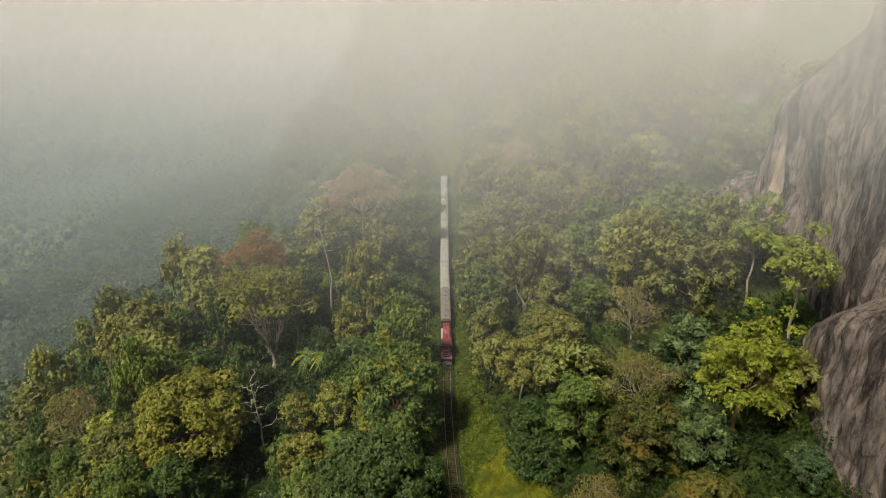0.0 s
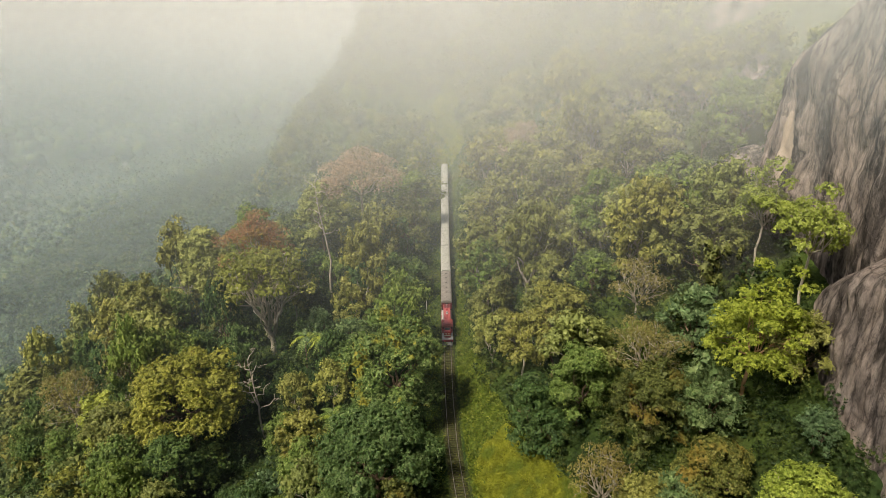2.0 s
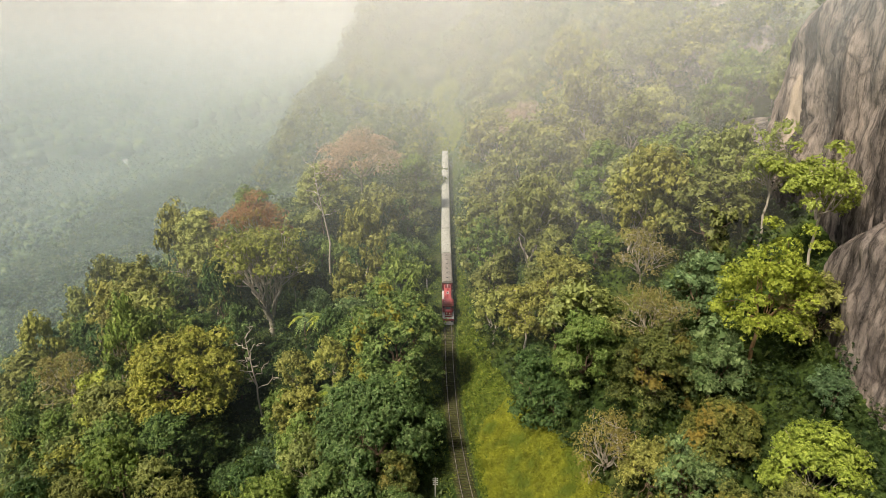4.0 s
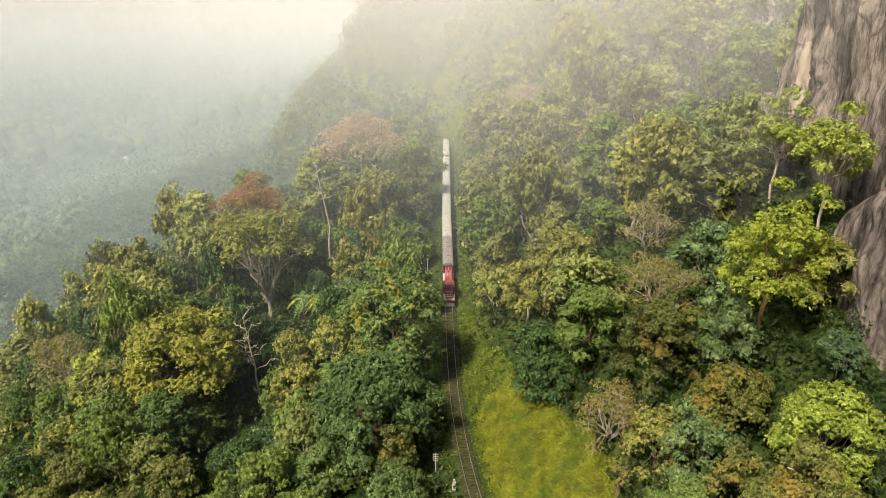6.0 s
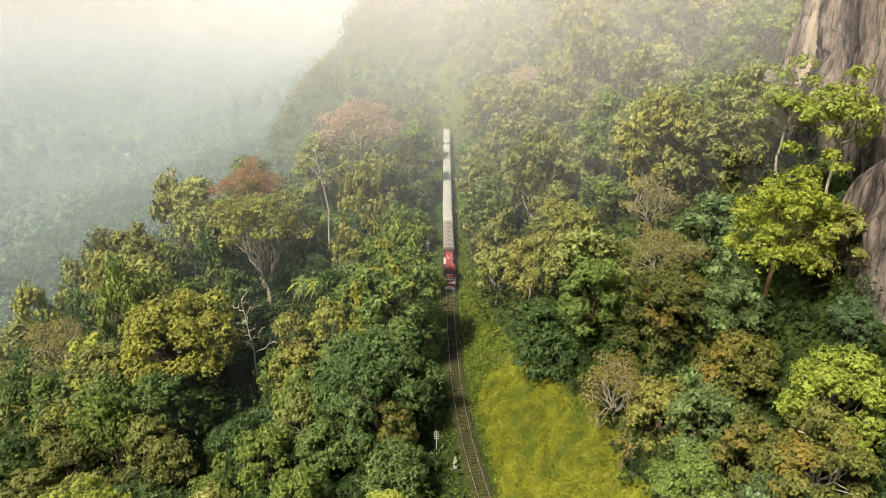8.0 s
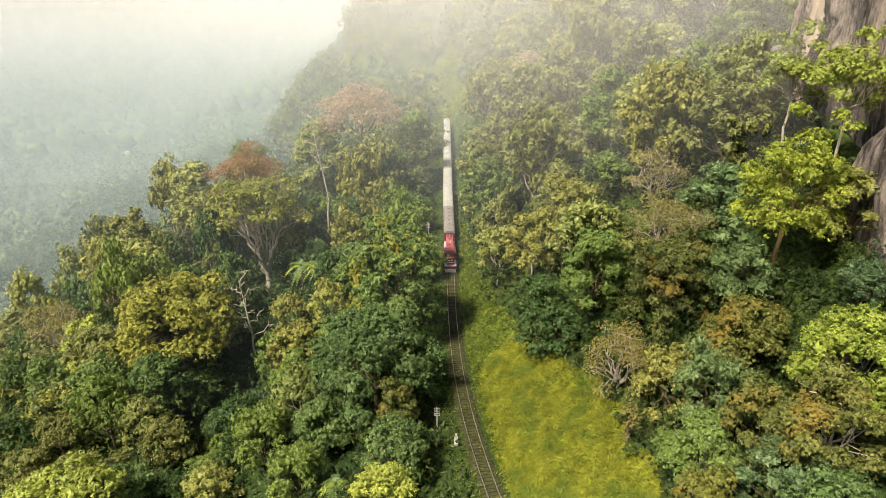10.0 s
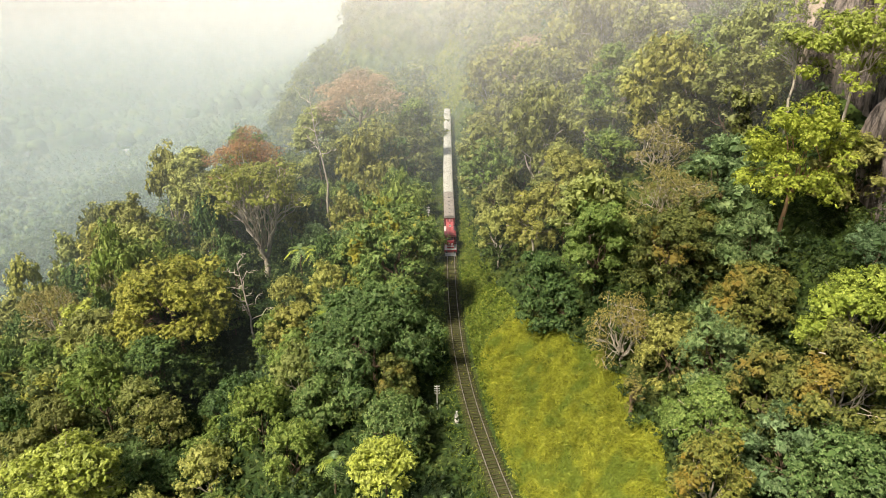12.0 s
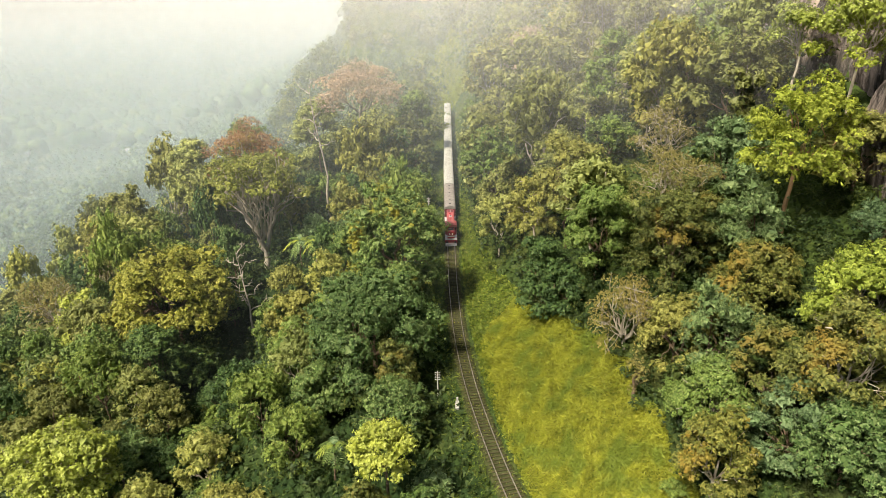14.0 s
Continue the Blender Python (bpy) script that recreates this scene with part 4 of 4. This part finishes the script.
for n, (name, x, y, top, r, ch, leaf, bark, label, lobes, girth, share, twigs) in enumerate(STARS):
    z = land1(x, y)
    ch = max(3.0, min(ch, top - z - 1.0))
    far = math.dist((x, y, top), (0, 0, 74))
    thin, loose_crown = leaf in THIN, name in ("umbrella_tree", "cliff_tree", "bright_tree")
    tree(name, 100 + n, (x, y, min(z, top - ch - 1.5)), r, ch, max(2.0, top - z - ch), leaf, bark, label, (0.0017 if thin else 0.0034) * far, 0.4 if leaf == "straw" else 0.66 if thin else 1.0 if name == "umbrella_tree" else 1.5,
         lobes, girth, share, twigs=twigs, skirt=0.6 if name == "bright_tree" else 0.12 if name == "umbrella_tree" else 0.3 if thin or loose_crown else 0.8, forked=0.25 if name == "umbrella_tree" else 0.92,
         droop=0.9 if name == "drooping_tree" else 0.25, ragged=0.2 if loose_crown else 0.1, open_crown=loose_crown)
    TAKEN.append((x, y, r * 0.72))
TAKEN += [(62, 129, 6), (58, 123, 4), (41.5, 65, 4), (40.5, 60, 3), (-33, 165, 5.5), (-31, 158, 4), (-44, 134, 4), (-42, 114, 6), (-39, 107, 5), (-36, 99, 4), (-80, 108, 3.5), (-76, 102, 3), (-50, 56, 5), (-58, 58, 5), (-46, 60, 3)]
for n, (x, y, z, r) in enumerate([(64, 110, 75.5, 3.2), (67, 106, 77.5, 3.5), (66, 113.5, 74, 2.6), (71, 109, 78, 3.5)]):
    tree("ledge_bush", 180 + n, (x, y, z), r, r * 0.9, 0.6, "pale", BARK, "pale yellow-green bush on a ledge of the cliff", 0.5, 1.0, 14, 0.12, 0.3, group="ledge bushes")
dead_tree("bare_trunk", 61, (-34.5, 174, land1(-34.5, 174)), 32.5 - land1(-34.5, 174), -3.0, "tall bleached dead tree with a bare trunk", 0.42, 7.0, 11, 0.55)
dead_tree("dead_tree", 62, (-43, 121, land1(-43, 121)), 6 - land1(-43, 121), -2.0, "leafless grey-white dead tree in a dark gully", 0.34, 7.5, 12, 0.4)
TAKEN += [(-34.5, 174, 5), (-43, 121, 7)]


# ---- palms ----
def palm(seed, at, height, label, fronds=16, length=4.2):
    rng = np.random.default_rng(seed)
    ob = root("palm", pose(*at), label, "palm tree", "palms")
    t = Tubes()
    t.add(bend(rng, (0, 0, -0.5), (0.4, 0, height), 7, 0.01), 0.2, 0.14, 8)
    t.done("trunk", BARK, ob)
    for k in range(fronds):
        a = k * 2.4
        rise = rng.uniform(0.1, 0.9)
        u = np.linspace(0, 1, 14)
        out = np.stack([0.4 + np.cos(a) * length * u, np.sin(a) * length * u, height + length * (rise * u - 0.95 * u ** 2)], -1)
        side = np.array([-math.sin(a), math.cos(a), 0])
        v, f = [], []
        for i in range(1, 14):
            w = 0.75 * math.sin(math.pi * (0.12 + 0.86 * u[i])) + 0.1
            for s in (-1, 1):
                n = len(v)
                tip = out[i] + side * s * w + np.array([0, 0, -0.35 * w]) + (out[i] - out[i - 1]) * 0.9
                v += [out[i], out[i] + (out[i] - out[i - 1]) * 0.75, tip, out[i] * 0.5 + tip * 0.5 - (out[i] - out[i - 1]) * 0.1]
                f.append((n, n + 1, n + 2, n + 3))
        raw("frond", v, f, LEAF["lime" if k % 4 == 0 else "fresh" if k % 2 else "blue"], ob)
    return ob


for n, (x, y, top) in enumerate([(-23, 104, 3.5), (-15.8, 67, 1.0), (-31, 137, 2), (-36, 139, 1)]):
    z = land1(x, y)
    palm(200 + n, (x, y, z), max(3.0, top - z), "palm with arching feathery fronds among the trees", length=4.2 if y > 90 else 2.6)
    TAKEN += [(x, y, 2.5), (x * 0.95, y * 0.95, 2.5), (x * 0.9, y * 0.9, 2)]

# ---- the forest round about ----
KINDS = [("broadleaf_tree", "dark", BARK, "dark green broadleaf tree in the forest"), ("broadleaf_tree", "mango", BARK, "dense green broadleaf tree in the forest"),
         ("olive_tree", "olive", BARK, "olive-green tree on the wooded slope"), ("olive_tree", "olive", PALE_BARK, "yellowish olive tree with pale limbs"),
         ("light_tree", "pale", PALE_BARK, "pale yellow-green tree on the wooded slope"), ("frond_tree", "blue", BARK, "bluish-green tree with feathery tufts"),
         ("straw_tree", "straw", PALE_BARK, "half-bare straw-coloured tree on the slope"), ("green_tree", "fresh", BARK, "fresh green tree on the wooded slope")]
SIZES = (0.25, 0.31, 0.42)  # leaves of the trees that stand near, midway and far along the line
PROTO = []
# x, y, radius, kind: trees round the grassy bank and in the gully
FILL = [(32, 60.6, 5.4, 2), (37, 60, 4.6, 5), (30, 51, 4.6, 5), (25.8, 49, 3.4, 2), (35.5, 44, 5.0, 0), (33, 42, 4.6, 3), (29.4, 44.7, 3.6, 2), (26.3, 56.5, 2.8, 7), (28.6, 57.5, 4.0, 2),
        (23.6, 49.0, 2.6, 7), (26, 66, 3.4, 3), (24, 74, 3.6, 2), (21, 84, 3.8, 3), (27, 87, 4.6, 2), (17, 97, 4.0, 0), (-24, 90, 4.6, 7), (-22, 70, 4.8, 7), (-29.5, 79, 5.2, 7), (-52, 76, 5.4, 1),
        (-34, 68, 5.0, 7), (-34, 92, 4.6, 7), (-33, 104, 4.6, 7), (46.5, 62, 3.2, 5),
        (-44, 98, 4.6, 0), (-42, 88, 4.8, 1), (-46, 79, 5.0, 0), (-41, 107, 4.2, 1), (-50, 88, 5.0, 2), (-62, 80, 5.6, 3), (-56, 92, 4.8, 4), (-70, 90, 5.4, 2)]
for tier, size in enumerate(SIZES):
    for n, (name, leaf, bark, label) in enumerate(KINDS):
        for k in range(2):
            PROTO.append(tree(name, 300 + n * 10 + k, (0, 0, -500), 4.6, 8.0, 2.6, leaf, bark, label, size * (1.3 - 0.15 * tier if leaf == "blue" else 1), 0.4 if leaf == "straw" else 1.1 if leaf == "blue" else (0.66, 0.58, 0.56)[tier], 22 + 4 * k, 0.2,
                              0.18 if leaf != "straw" else 0.9, group="forest trees", twigs=16 if leaf == "straw" else 3, skirt=0.4))
WEIGHT = np.array([2.5, 2.5, 3.5, 3.5, 5, 5, 4, 4, 2.5, 2.5, 3.5, 3.5, 0.6, 0.6, 4, 4])
UPHILL = np.repeat([0.05, 0.15, 2.2, 2.8, 3.6, 0.3, 3.0, 1.0], 2)
rng = np.random.default_rng(11)


def in_grass(x, y):
    s = x - line_x(y)
    return 0 < s < bank_edge(y) + 1.0 or -5.5 < s <= 0


def free(x, y, r, gap):
    s = x - float(line_x(y))
    if -4.2 - r * (1.15 if y < 66 else 0.8) < s < 4.0 + r * 0.7 or in_grass(x, y):
        return False
    if x > float(np.interp(y, [40, 66, 80, 96, 110, 118, 126], [46, 49, 54, 56, 56, 62, 90])):
        return False
    return all((x - a) ** 2 + (y - b) ** 2 > (c + r * gap) ** 2 for a, b, c in TAKEN)


placed, used = [], set()


def plant(k, x, y, r, high):
    m = pose(x, y, land1(x, y), 0, 0, rng.uniform(0, 360)) @ Matrix.Diagonal((r / 4.6, r / 4.6, r / 4.6 * high, 1))
    if k in used:
        copy_thing(PROTO[k], m)
    else:
        PROTO[k].matrix_basis = m
        used.add(k)


for x, y, r, kind in FILL:
    if not all((x - a) ** 2 + (y - b) ** 2 > (c + r * 0.35) ** 2 for a, b, c in TAKEN):
        continue
    plant(kind * 2 + int(rng.integers(2)), x, y, r, rng.uniform(0.85, 1.15))
    TAKEN.append((x, y, r * 0.75))
pitch = 7.8
for j in range(int(184 / pitch / 0.95)):
    for i in range(int(210 / pitch)):
        x = -128 + (i + 0.5 * (j % 2)) * pitch + rng.uniform(-2.8, 2.8)
        y = 26 + j * pitch * 0.95 + rng.uniform(-2.8, 2.8)
        r = rng.uniform(3.8, 7.6) if x > 0 else rng.uniform(3.6, 6.8)
        if x < float(line_x(y)) and y < 82:
            r *= 0.72
        if abs(x) > 0.77 * y + 10 or land1(x, y) > 88 or not free(x, y, r, 0.35):
            continue
        s = x - float(line_x(y))
        w = WEIGHT.copy()
        if s > 0:
            w *= UPHILL
        if s < 0:
            if s > -40 or y > 92:
                w[4:10] *= 0.3
                w[12:14] *= 0.3
            else:
                w[4:10] *= 2.0
            if s < -36:
                w[10:12] = 0
        tier = 0 if y < 86 + 0.25 * x else 1 if y < 142 else 2
        k = tier * 16 + int(rng.choice(16, p=w / w.sum()))
        high = rng.uniform(0.7, 1.12 if s > 0 else 1.25) * (1.2 if s < -20 else 1.05) * (0.65 if 0 < s < 9 else 0.75 if s < 0 and y < 82 else 1)
        plant(k, x, y, r, high)
        placed.append((x, y, r))
for k, ob in enumerate(PROTO):
    if k not in used:
        x, y = -118.0 + 0.2 * k, 120.0 + 3 * k
        ob.matrix_basis = pose(x, y, land1(x, y))
print("forest trees", len(placed))


def far_forest(name, seed, xs, ys, pitch, radius, leaves, size, label, keep, leaf="wood"):
    """One mass of many far trees, each a mound of leaf masses on the land."""
    rng = np.random.default_rng(seed)
    V, F, n = [], [], 0
    X, Y = np.meshgrid(np.arange(*xs, pitch), np.arange(*ys, pitch))
    X = (X + rng.uniform(-0.45, 0.45, X.shape) * pitch).ravel()
    Y = (Y + rng.uniform(-0.45, 0.45, Y.shape) * pitch).ravel()
    ok = keep(X, Y)
    X, Y = X[ok], Y[ok]
    Z = land(X, Y)
    lobs = [lobes_of(rng, 1.0, 1.3, 9) for _ in range(6)]
    for x, y, z in zip(X, Y, Z):
        r = radius * rng.uniform(0.65, 1.35)
        lob = lobs[rng.integers(6)] * r
        a = rng.uniform(0, 6.28)
        lob[:, 0], lob[:, 1] = lob[:, 0] * math.cos(a) - lob[:, 1] * math.sin(a), lob[:, 0] * math.sin(a) + lob[:, 1] * math.cos(a)
        lob[:, :3] += (x, y, z + r * rng.uniform(0.3, 0.9))
        v, f = crown_arrays(rng, lob, leaves, size, 0.2, loose=0.3 if leaf == "valley" else 0.42, core=8 if radius > 4 else 0)
        V.append(v)
        F.append(f + n)
        n += len(v)
    ob = raw(name, np.concatenate(V), np.concatenate(F), LEAF[leaf])
    print(name, len(X), "trees", sum(map(len, F)), "leaves")
    return tagged(ob, label, "forest", kind="stuff")


def on_slope(X, Y):
    s = X - line_x(Y)
    clear = (np.abs(s) > 5.5 + 2 * (s > 0) + 3.5 * (Y > 255)) & ~((Y > 340) & (Y < 440) & (X < -12) & (X > -62) & (np.abs(s) < 9))
    return clear & (np.abs(X) < 0.8 * Y + 10) & (X < 120) & (s > -60) & (land(X, Y) < 92)


far_forest("forest_middle", 21, (-130, 120), (206, 330), 8.0, 5.6, 760, 0.58, "mixed green forest on the steep slope beside the railway", on_slope)
far_forest("forest_upper", 22, (-170, 200), (330, 760), 11.5, 8.0, 420, 1.25, "misty green forest on the mountain", on_slope)
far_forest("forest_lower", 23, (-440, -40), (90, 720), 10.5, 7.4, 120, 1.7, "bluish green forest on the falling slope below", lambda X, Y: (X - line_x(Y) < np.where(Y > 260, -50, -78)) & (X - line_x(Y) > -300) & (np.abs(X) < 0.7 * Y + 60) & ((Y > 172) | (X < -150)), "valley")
far_forest("forest_brink", 30, (-152, -78), (90, 174), 7.0, 5.2, 420, 0.7, "mixed trees on the brink of the slope", lambda X, Y: np.abs(X) < 0.8 * Y + 14)
def dome_forest(name, seed, xs, ys, pitch, radius, label, keep):
    """Far woods seen as a sea of crowns: every tree a few uneven, overlapping leaf masses."""
    rng = np.random.default_rng(seed)
    a, h = np.arange(7) * 2 * np.pi / 7, np.array([-0.35, 0.25, 0.72, 0.97])
    ring = np.array([(np.cos(t) * math.sqrt(1 - z * z), np.sin(t) * math.sqrt(1 - z * z), z) for z in h for t in a])
    quads = np.array([(k * 7 + i, k * 7 + (i + 1) % 7, k * 7 + 7 + (i + 1) % 7, k * 7 + 7 + i) for k in range(3) for i in range(7)])
    X, Y = np.meshgrid(np.arange(*xs, pitch), np.arange(*ys, pitch))
    X = (X + rng.uniform(-0.5, 0.5, X.shape) * pitch).ravel()
    Y = (Y + rng.uniform(-0.5, 0.5, Y.shape) * pitch).ravel()
    ok = keep(X, Y)
    X, Y = np.repeat(X[ok], 3), np.repeat(Y[ok], 3)
    X, Y = X + rng.normal(size=len(X)) * radius * 0.5, Y + rng.normal(size=len(X)) * radius * 0.5
    r = radius * rng.uniform(0.3, 0.7, len(X))
    Z = land(X, Y) + radius * rng.uniform(0.3, 1.1, len(X))
    bumpy = 1 + rng.normal(size=(len(X), len(ring), 1)) * 0.24
    v = np.stack([X, Y, Z], -1)[:, None] + ring[None] * r[:, None, None] * bumpy * np.array([1, 1, 0.85])
    f = quads[None] + (np.arange(len(X)) * len(ring))[:, None, None]
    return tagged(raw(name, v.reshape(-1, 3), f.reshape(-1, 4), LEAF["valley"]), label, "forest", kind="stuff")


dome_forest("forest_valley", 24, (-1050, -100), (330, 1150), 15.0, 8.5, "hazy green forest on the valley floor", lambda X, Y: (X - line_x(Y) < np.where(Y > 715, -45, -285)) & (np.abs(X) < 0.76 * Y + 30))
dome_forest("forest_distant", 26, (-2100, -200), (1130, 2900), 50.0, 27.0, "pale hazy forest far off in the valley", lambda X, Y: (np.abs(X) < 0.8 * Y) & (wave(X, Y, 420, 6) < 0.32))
far_forest("forest_edge", 28, (-150, -30), (200, 480), 9.0, 6.6, 700, 0.75, "green trees on the steep edge of the mountain", lambda X, Y: (X - line_x(Y) < -30) & (X - line_x(Y) > np.where(Y > 260, -56, -92)))
far_forest("forest_bend", 29, (-95, 40), (388, 520), 7.0, 5.0, 380, 1.0, "misty trees above the bend of the railway", lambda X, Y: (X - line_x(Y) > 8) & (land(X, Y) < 92))

# ---- undergrowth and grass ----
def ground_leaves(name, seed, count, xs, ys, keep, size, leaf, label, lift=0.5, up=0.9, width=0.5, clump=0.0):
    rng = np.random.default_rng(seed)
    X, Y = rng.uniform(*xs, count), rng.uniform(*ys, count)
    ok = keep(X, Y)
    X, Y = X[ok], Y[ok]
    Z = land(X, Y) + rng.uniform(0, lift, len(X)) + clump * np.maximum(0, wave(X, Y, 5, seed))
    nrm = unit(np.stack([0 * X, 0 * X, up + 0 * X], -1) + rng.normal(size=(len(X), 3)) * 0.7)
    lay = unit(rng.normal(size=(len(X), 3)) * 0.8 + np.stack([-0.5 + wave(X, Y, 6, seed + 5), -0.4 + wave(X, Y, 6, seed + 6), 0.3 + 0 * X], -1)) if width < 0.3 else None
    v, f = leaf_tris(rng, np.stack([X, Y, Z], -1), nrm, size * rng.uniform(0.5, 1.4, len(X)), width, lay)
    return tagged(raw(name, v, f, LEAF[leaf]), label, "undergrowth", kind="stuff")


def s_of(X, Y):
    return X - line_x(Y)


def on_near(X, Y):
    s = s_of(X, Y)
    bank = (s > 0) & (s < bank_edge(Y))
    rock = X > np.interp(Y, [40, 66, 80, 96, 110, 118, 126], [48, 51, 55, 58, 58, 64, 90])
    return ((s < -6.5) | (s > 6.0)) & ~bank & ~rock & (np.abs(X) < 0.84 * Y + 12) & (s > -84)


far_forest("bushes", 25, (-110, 75), (30, 206), 5.4, 3.2, 140, 0.66, "low green bushes filling the gaps between the trees", lambda X, Y: on_near(X, Y) & ((X < 12) | (Y > 92)), "shrub")
far_forest("thicket", 27, (10, 62), (30, 92), 3.0, 2.0, 400, 0.32, "thick green scrub on the slope above the grassy bank", on_near, "shrub")
ground_leaves("undergrowth", 31, 60000, (-110, 62), (30, 240), lambda X, Y: (np.abs(s_of(X, Y)) > 2.9) & ~((s_of(X, Y) > 0) & (s_of(X, Y) < bank_edge(Y))) & (np.abs(X) < 0.82 * Y + 10), 0.9, "shrub", "dense green undergrowth on the slopes", 1.2, clump=1.6)
def golden(X, Y):
    """The dry golden patch of the bank; creepers grow round it."""
    s = s_of(X, Y) + 1.6 * wave(X, Y, 6, 41) + np.random.default_rng(42).normal(size=len(X)) * 0.6
    return (s > np.interp(Y, [30, 62, 76, 90, 95, 98], [1.6, 2.0, 3.0, 3.8, 5.5, 11.0])) & (Y + 4 * wave(X, Y, 5, 43) < 96)


def on_bank(X, Y):
    return (s_of(X, Y) > 2.3) & (s_of(X, Y) < bank_edge(Y) + 1.2 * wave(X, Y, 7, 8) + 0.6)


ground_leaves("bank_creepers", 36, 300000, (0, 34), (30, 175), lambda X, Y: on_bank(X, Y) & ~golden(X, Y), 0.6, "creeper", "green creepers and grass on the cutting bank", 0.7, 0.8, 0.4, 1.3)
ground_leaves("bank_grass", 32, 420000, (2, 34), (30, 100), lambda X, Y: on_bank(X, Y) & golden(X, Y), 0.85, "grass", "yellow-green grass and creepers on the cutting bank", 0.7, 0.6, 0.12, 1.9)
ground_leaves("track_weeds", 35, 9000, (-1, 16), (46, 150), lambda X, Y: np.abs(s_of(X, Y)) < 1.5 + 0 * X, 0.3, "grass", "sparse weeds between the sleepers of the track", 0.42, 0.6, 0.3)
ground_leaves("verge_grass", 33, 90000, (-5, 30), (30, 330), lambda X, Y: (np.abs(s_of(X, Y)) > 1.3) & (np.abs(s_of(X, Y)) < 5.2 + 3.0 * (Y > 255)), 0.55, "creeper", "grassy verge beside the railway track", 0.5, 0.5, 0.25)
ground_leaves("hill_meadow", 34, 120000, (-75, 10), (290, 470), lambda X, Y: (s_of(X, Y) > -11) & (s_of(X, Y) < np.where(Y > 345, 22, 10)), 1.2, "grass", "yellow-green grassy ledge round the bend of the railway", 0.6, 0.8, 0.5)


# ---- houses in the valley ----
def house(at, w, d, h, turn):
    ob = root("house", pose(*at, 0, 0, turn), "small white house among trees on the valley floor", "house", "houses in the valley")
    part("wall", boxed(-w / 2, w / 2, -d / 2, d / 2, -2, h, bevel=0.1), CREAM, ob)
    bm = bmesh.new()
    p = [bm.verts.new(c) for c in ((-w * 0.56, -d * 0.6, h), (w * 0.56, -d * 0.6, h), (w * 0.56, d * 0.6, h), (-w * 0.56, d * 0.6, h), (-w * 0.5, 0, h + d * 0.3), (w * 0.5, 0, h + d * 0.3))]
    for q in ((0, 1, 5, 4), (2, 3, 4, 5), (1, 2, 5), (3, 0, 4), (3, 2, 1, 0)):
        bm.faces.new([p[k] for k in q])
    part("roof", bm, CREAM, ob)
    part("door", boxed(-0.6, 0.6, -d / 2 - 0.06, -d / 2, 0, 2.1, bevel=0.02), BLACK, ob)
    for x in (-w * 0.3, w * 0.3):
        part("window", boxed(x - 0.7, x + 0.7, -d / 2 - 0.06, -d / 2, 1.0, 2.2, bevel=0.02), GLASS, ob)
    return ob


for k, (x, y, w) in enumerate([(-1248, 1983, 16), (-744, 2014, 20), (-634, 2172, 22), (-561, 1069, 13), (-470, 1354, 14), (-497, 819, 12), (-768, 1109, 11), (-781, 2905, 34),
                               (-420, 1180, 10), (-610, 1500, 14)]):
    house((x, y, land1(x, y) + 8), w * 0.6, w * 0.36, 3.0, k * 37 % 60 - 30)

# ---- things along the line ----
def telegraph_pole(at, height):
    ob = root("telegraph_pole", pose(*at), "pale trackside telegraph pole with cross-arms", "pole", "poles along the railway")
    bm = bmesh.new()
    cylinder(bm, (0, 0, -0.5), (0, 0, height), 0.11, 0.08, 10)
    part("mast", bm, CONCRETE, ob)
    for k in range(4):
        z = height - 0.25 - 0.42 * k
        part("cross_arm", boxed(-0.42, 0.42, -0.04, 0.04, z - 0.04, z + 0.04, bevel=0.01), CONCRETE, ob)
        for x in (-0.36, 0.36):
            bm = bmesh.new()
            cylinder(bm, (x, 0, z + 0.04), (x, 0, z + 0.16), 0.035, 0.025, 8)
            part("insulator", bm, LAMP, ob)
    return ob


road = root("road", pose(-80, 108, land1(-80, 108), -4, -10, 20), "glimpse of a grey road with a white line below the trees", "road")
part("asphalt", boxed(-5.0, 5.0, -2.6, 2.6, 0.1, 0.7, bevel=0.05), CONCRETE, road)
part("white_line", boxed(-4.8, 4.8, -0.1, 0.1, 0.7, 0.71), LAMP, road)
telegraph_pole((-1.4, 80, land1(-1.4, 80)), 4.6)
telegraph_pole((-4.6, 152, land1(-4.6, 152)), 7.0)
post = root("marker_post", pose(1.6, 76.8, land1(1.6, 76.8)), "low whitish concrete marker post beside the track", "post")
part("post_body", boxed(-0.14, 0.14, -0.14, 0.14, -0.3, 1.5, bevel=0.04), CONCRETE, post)
part("post_base", boxed(-0.3, 0.3, -0.9, 0.9, -0.3, 0.25, bevel=0.05), CONCRETE, post)
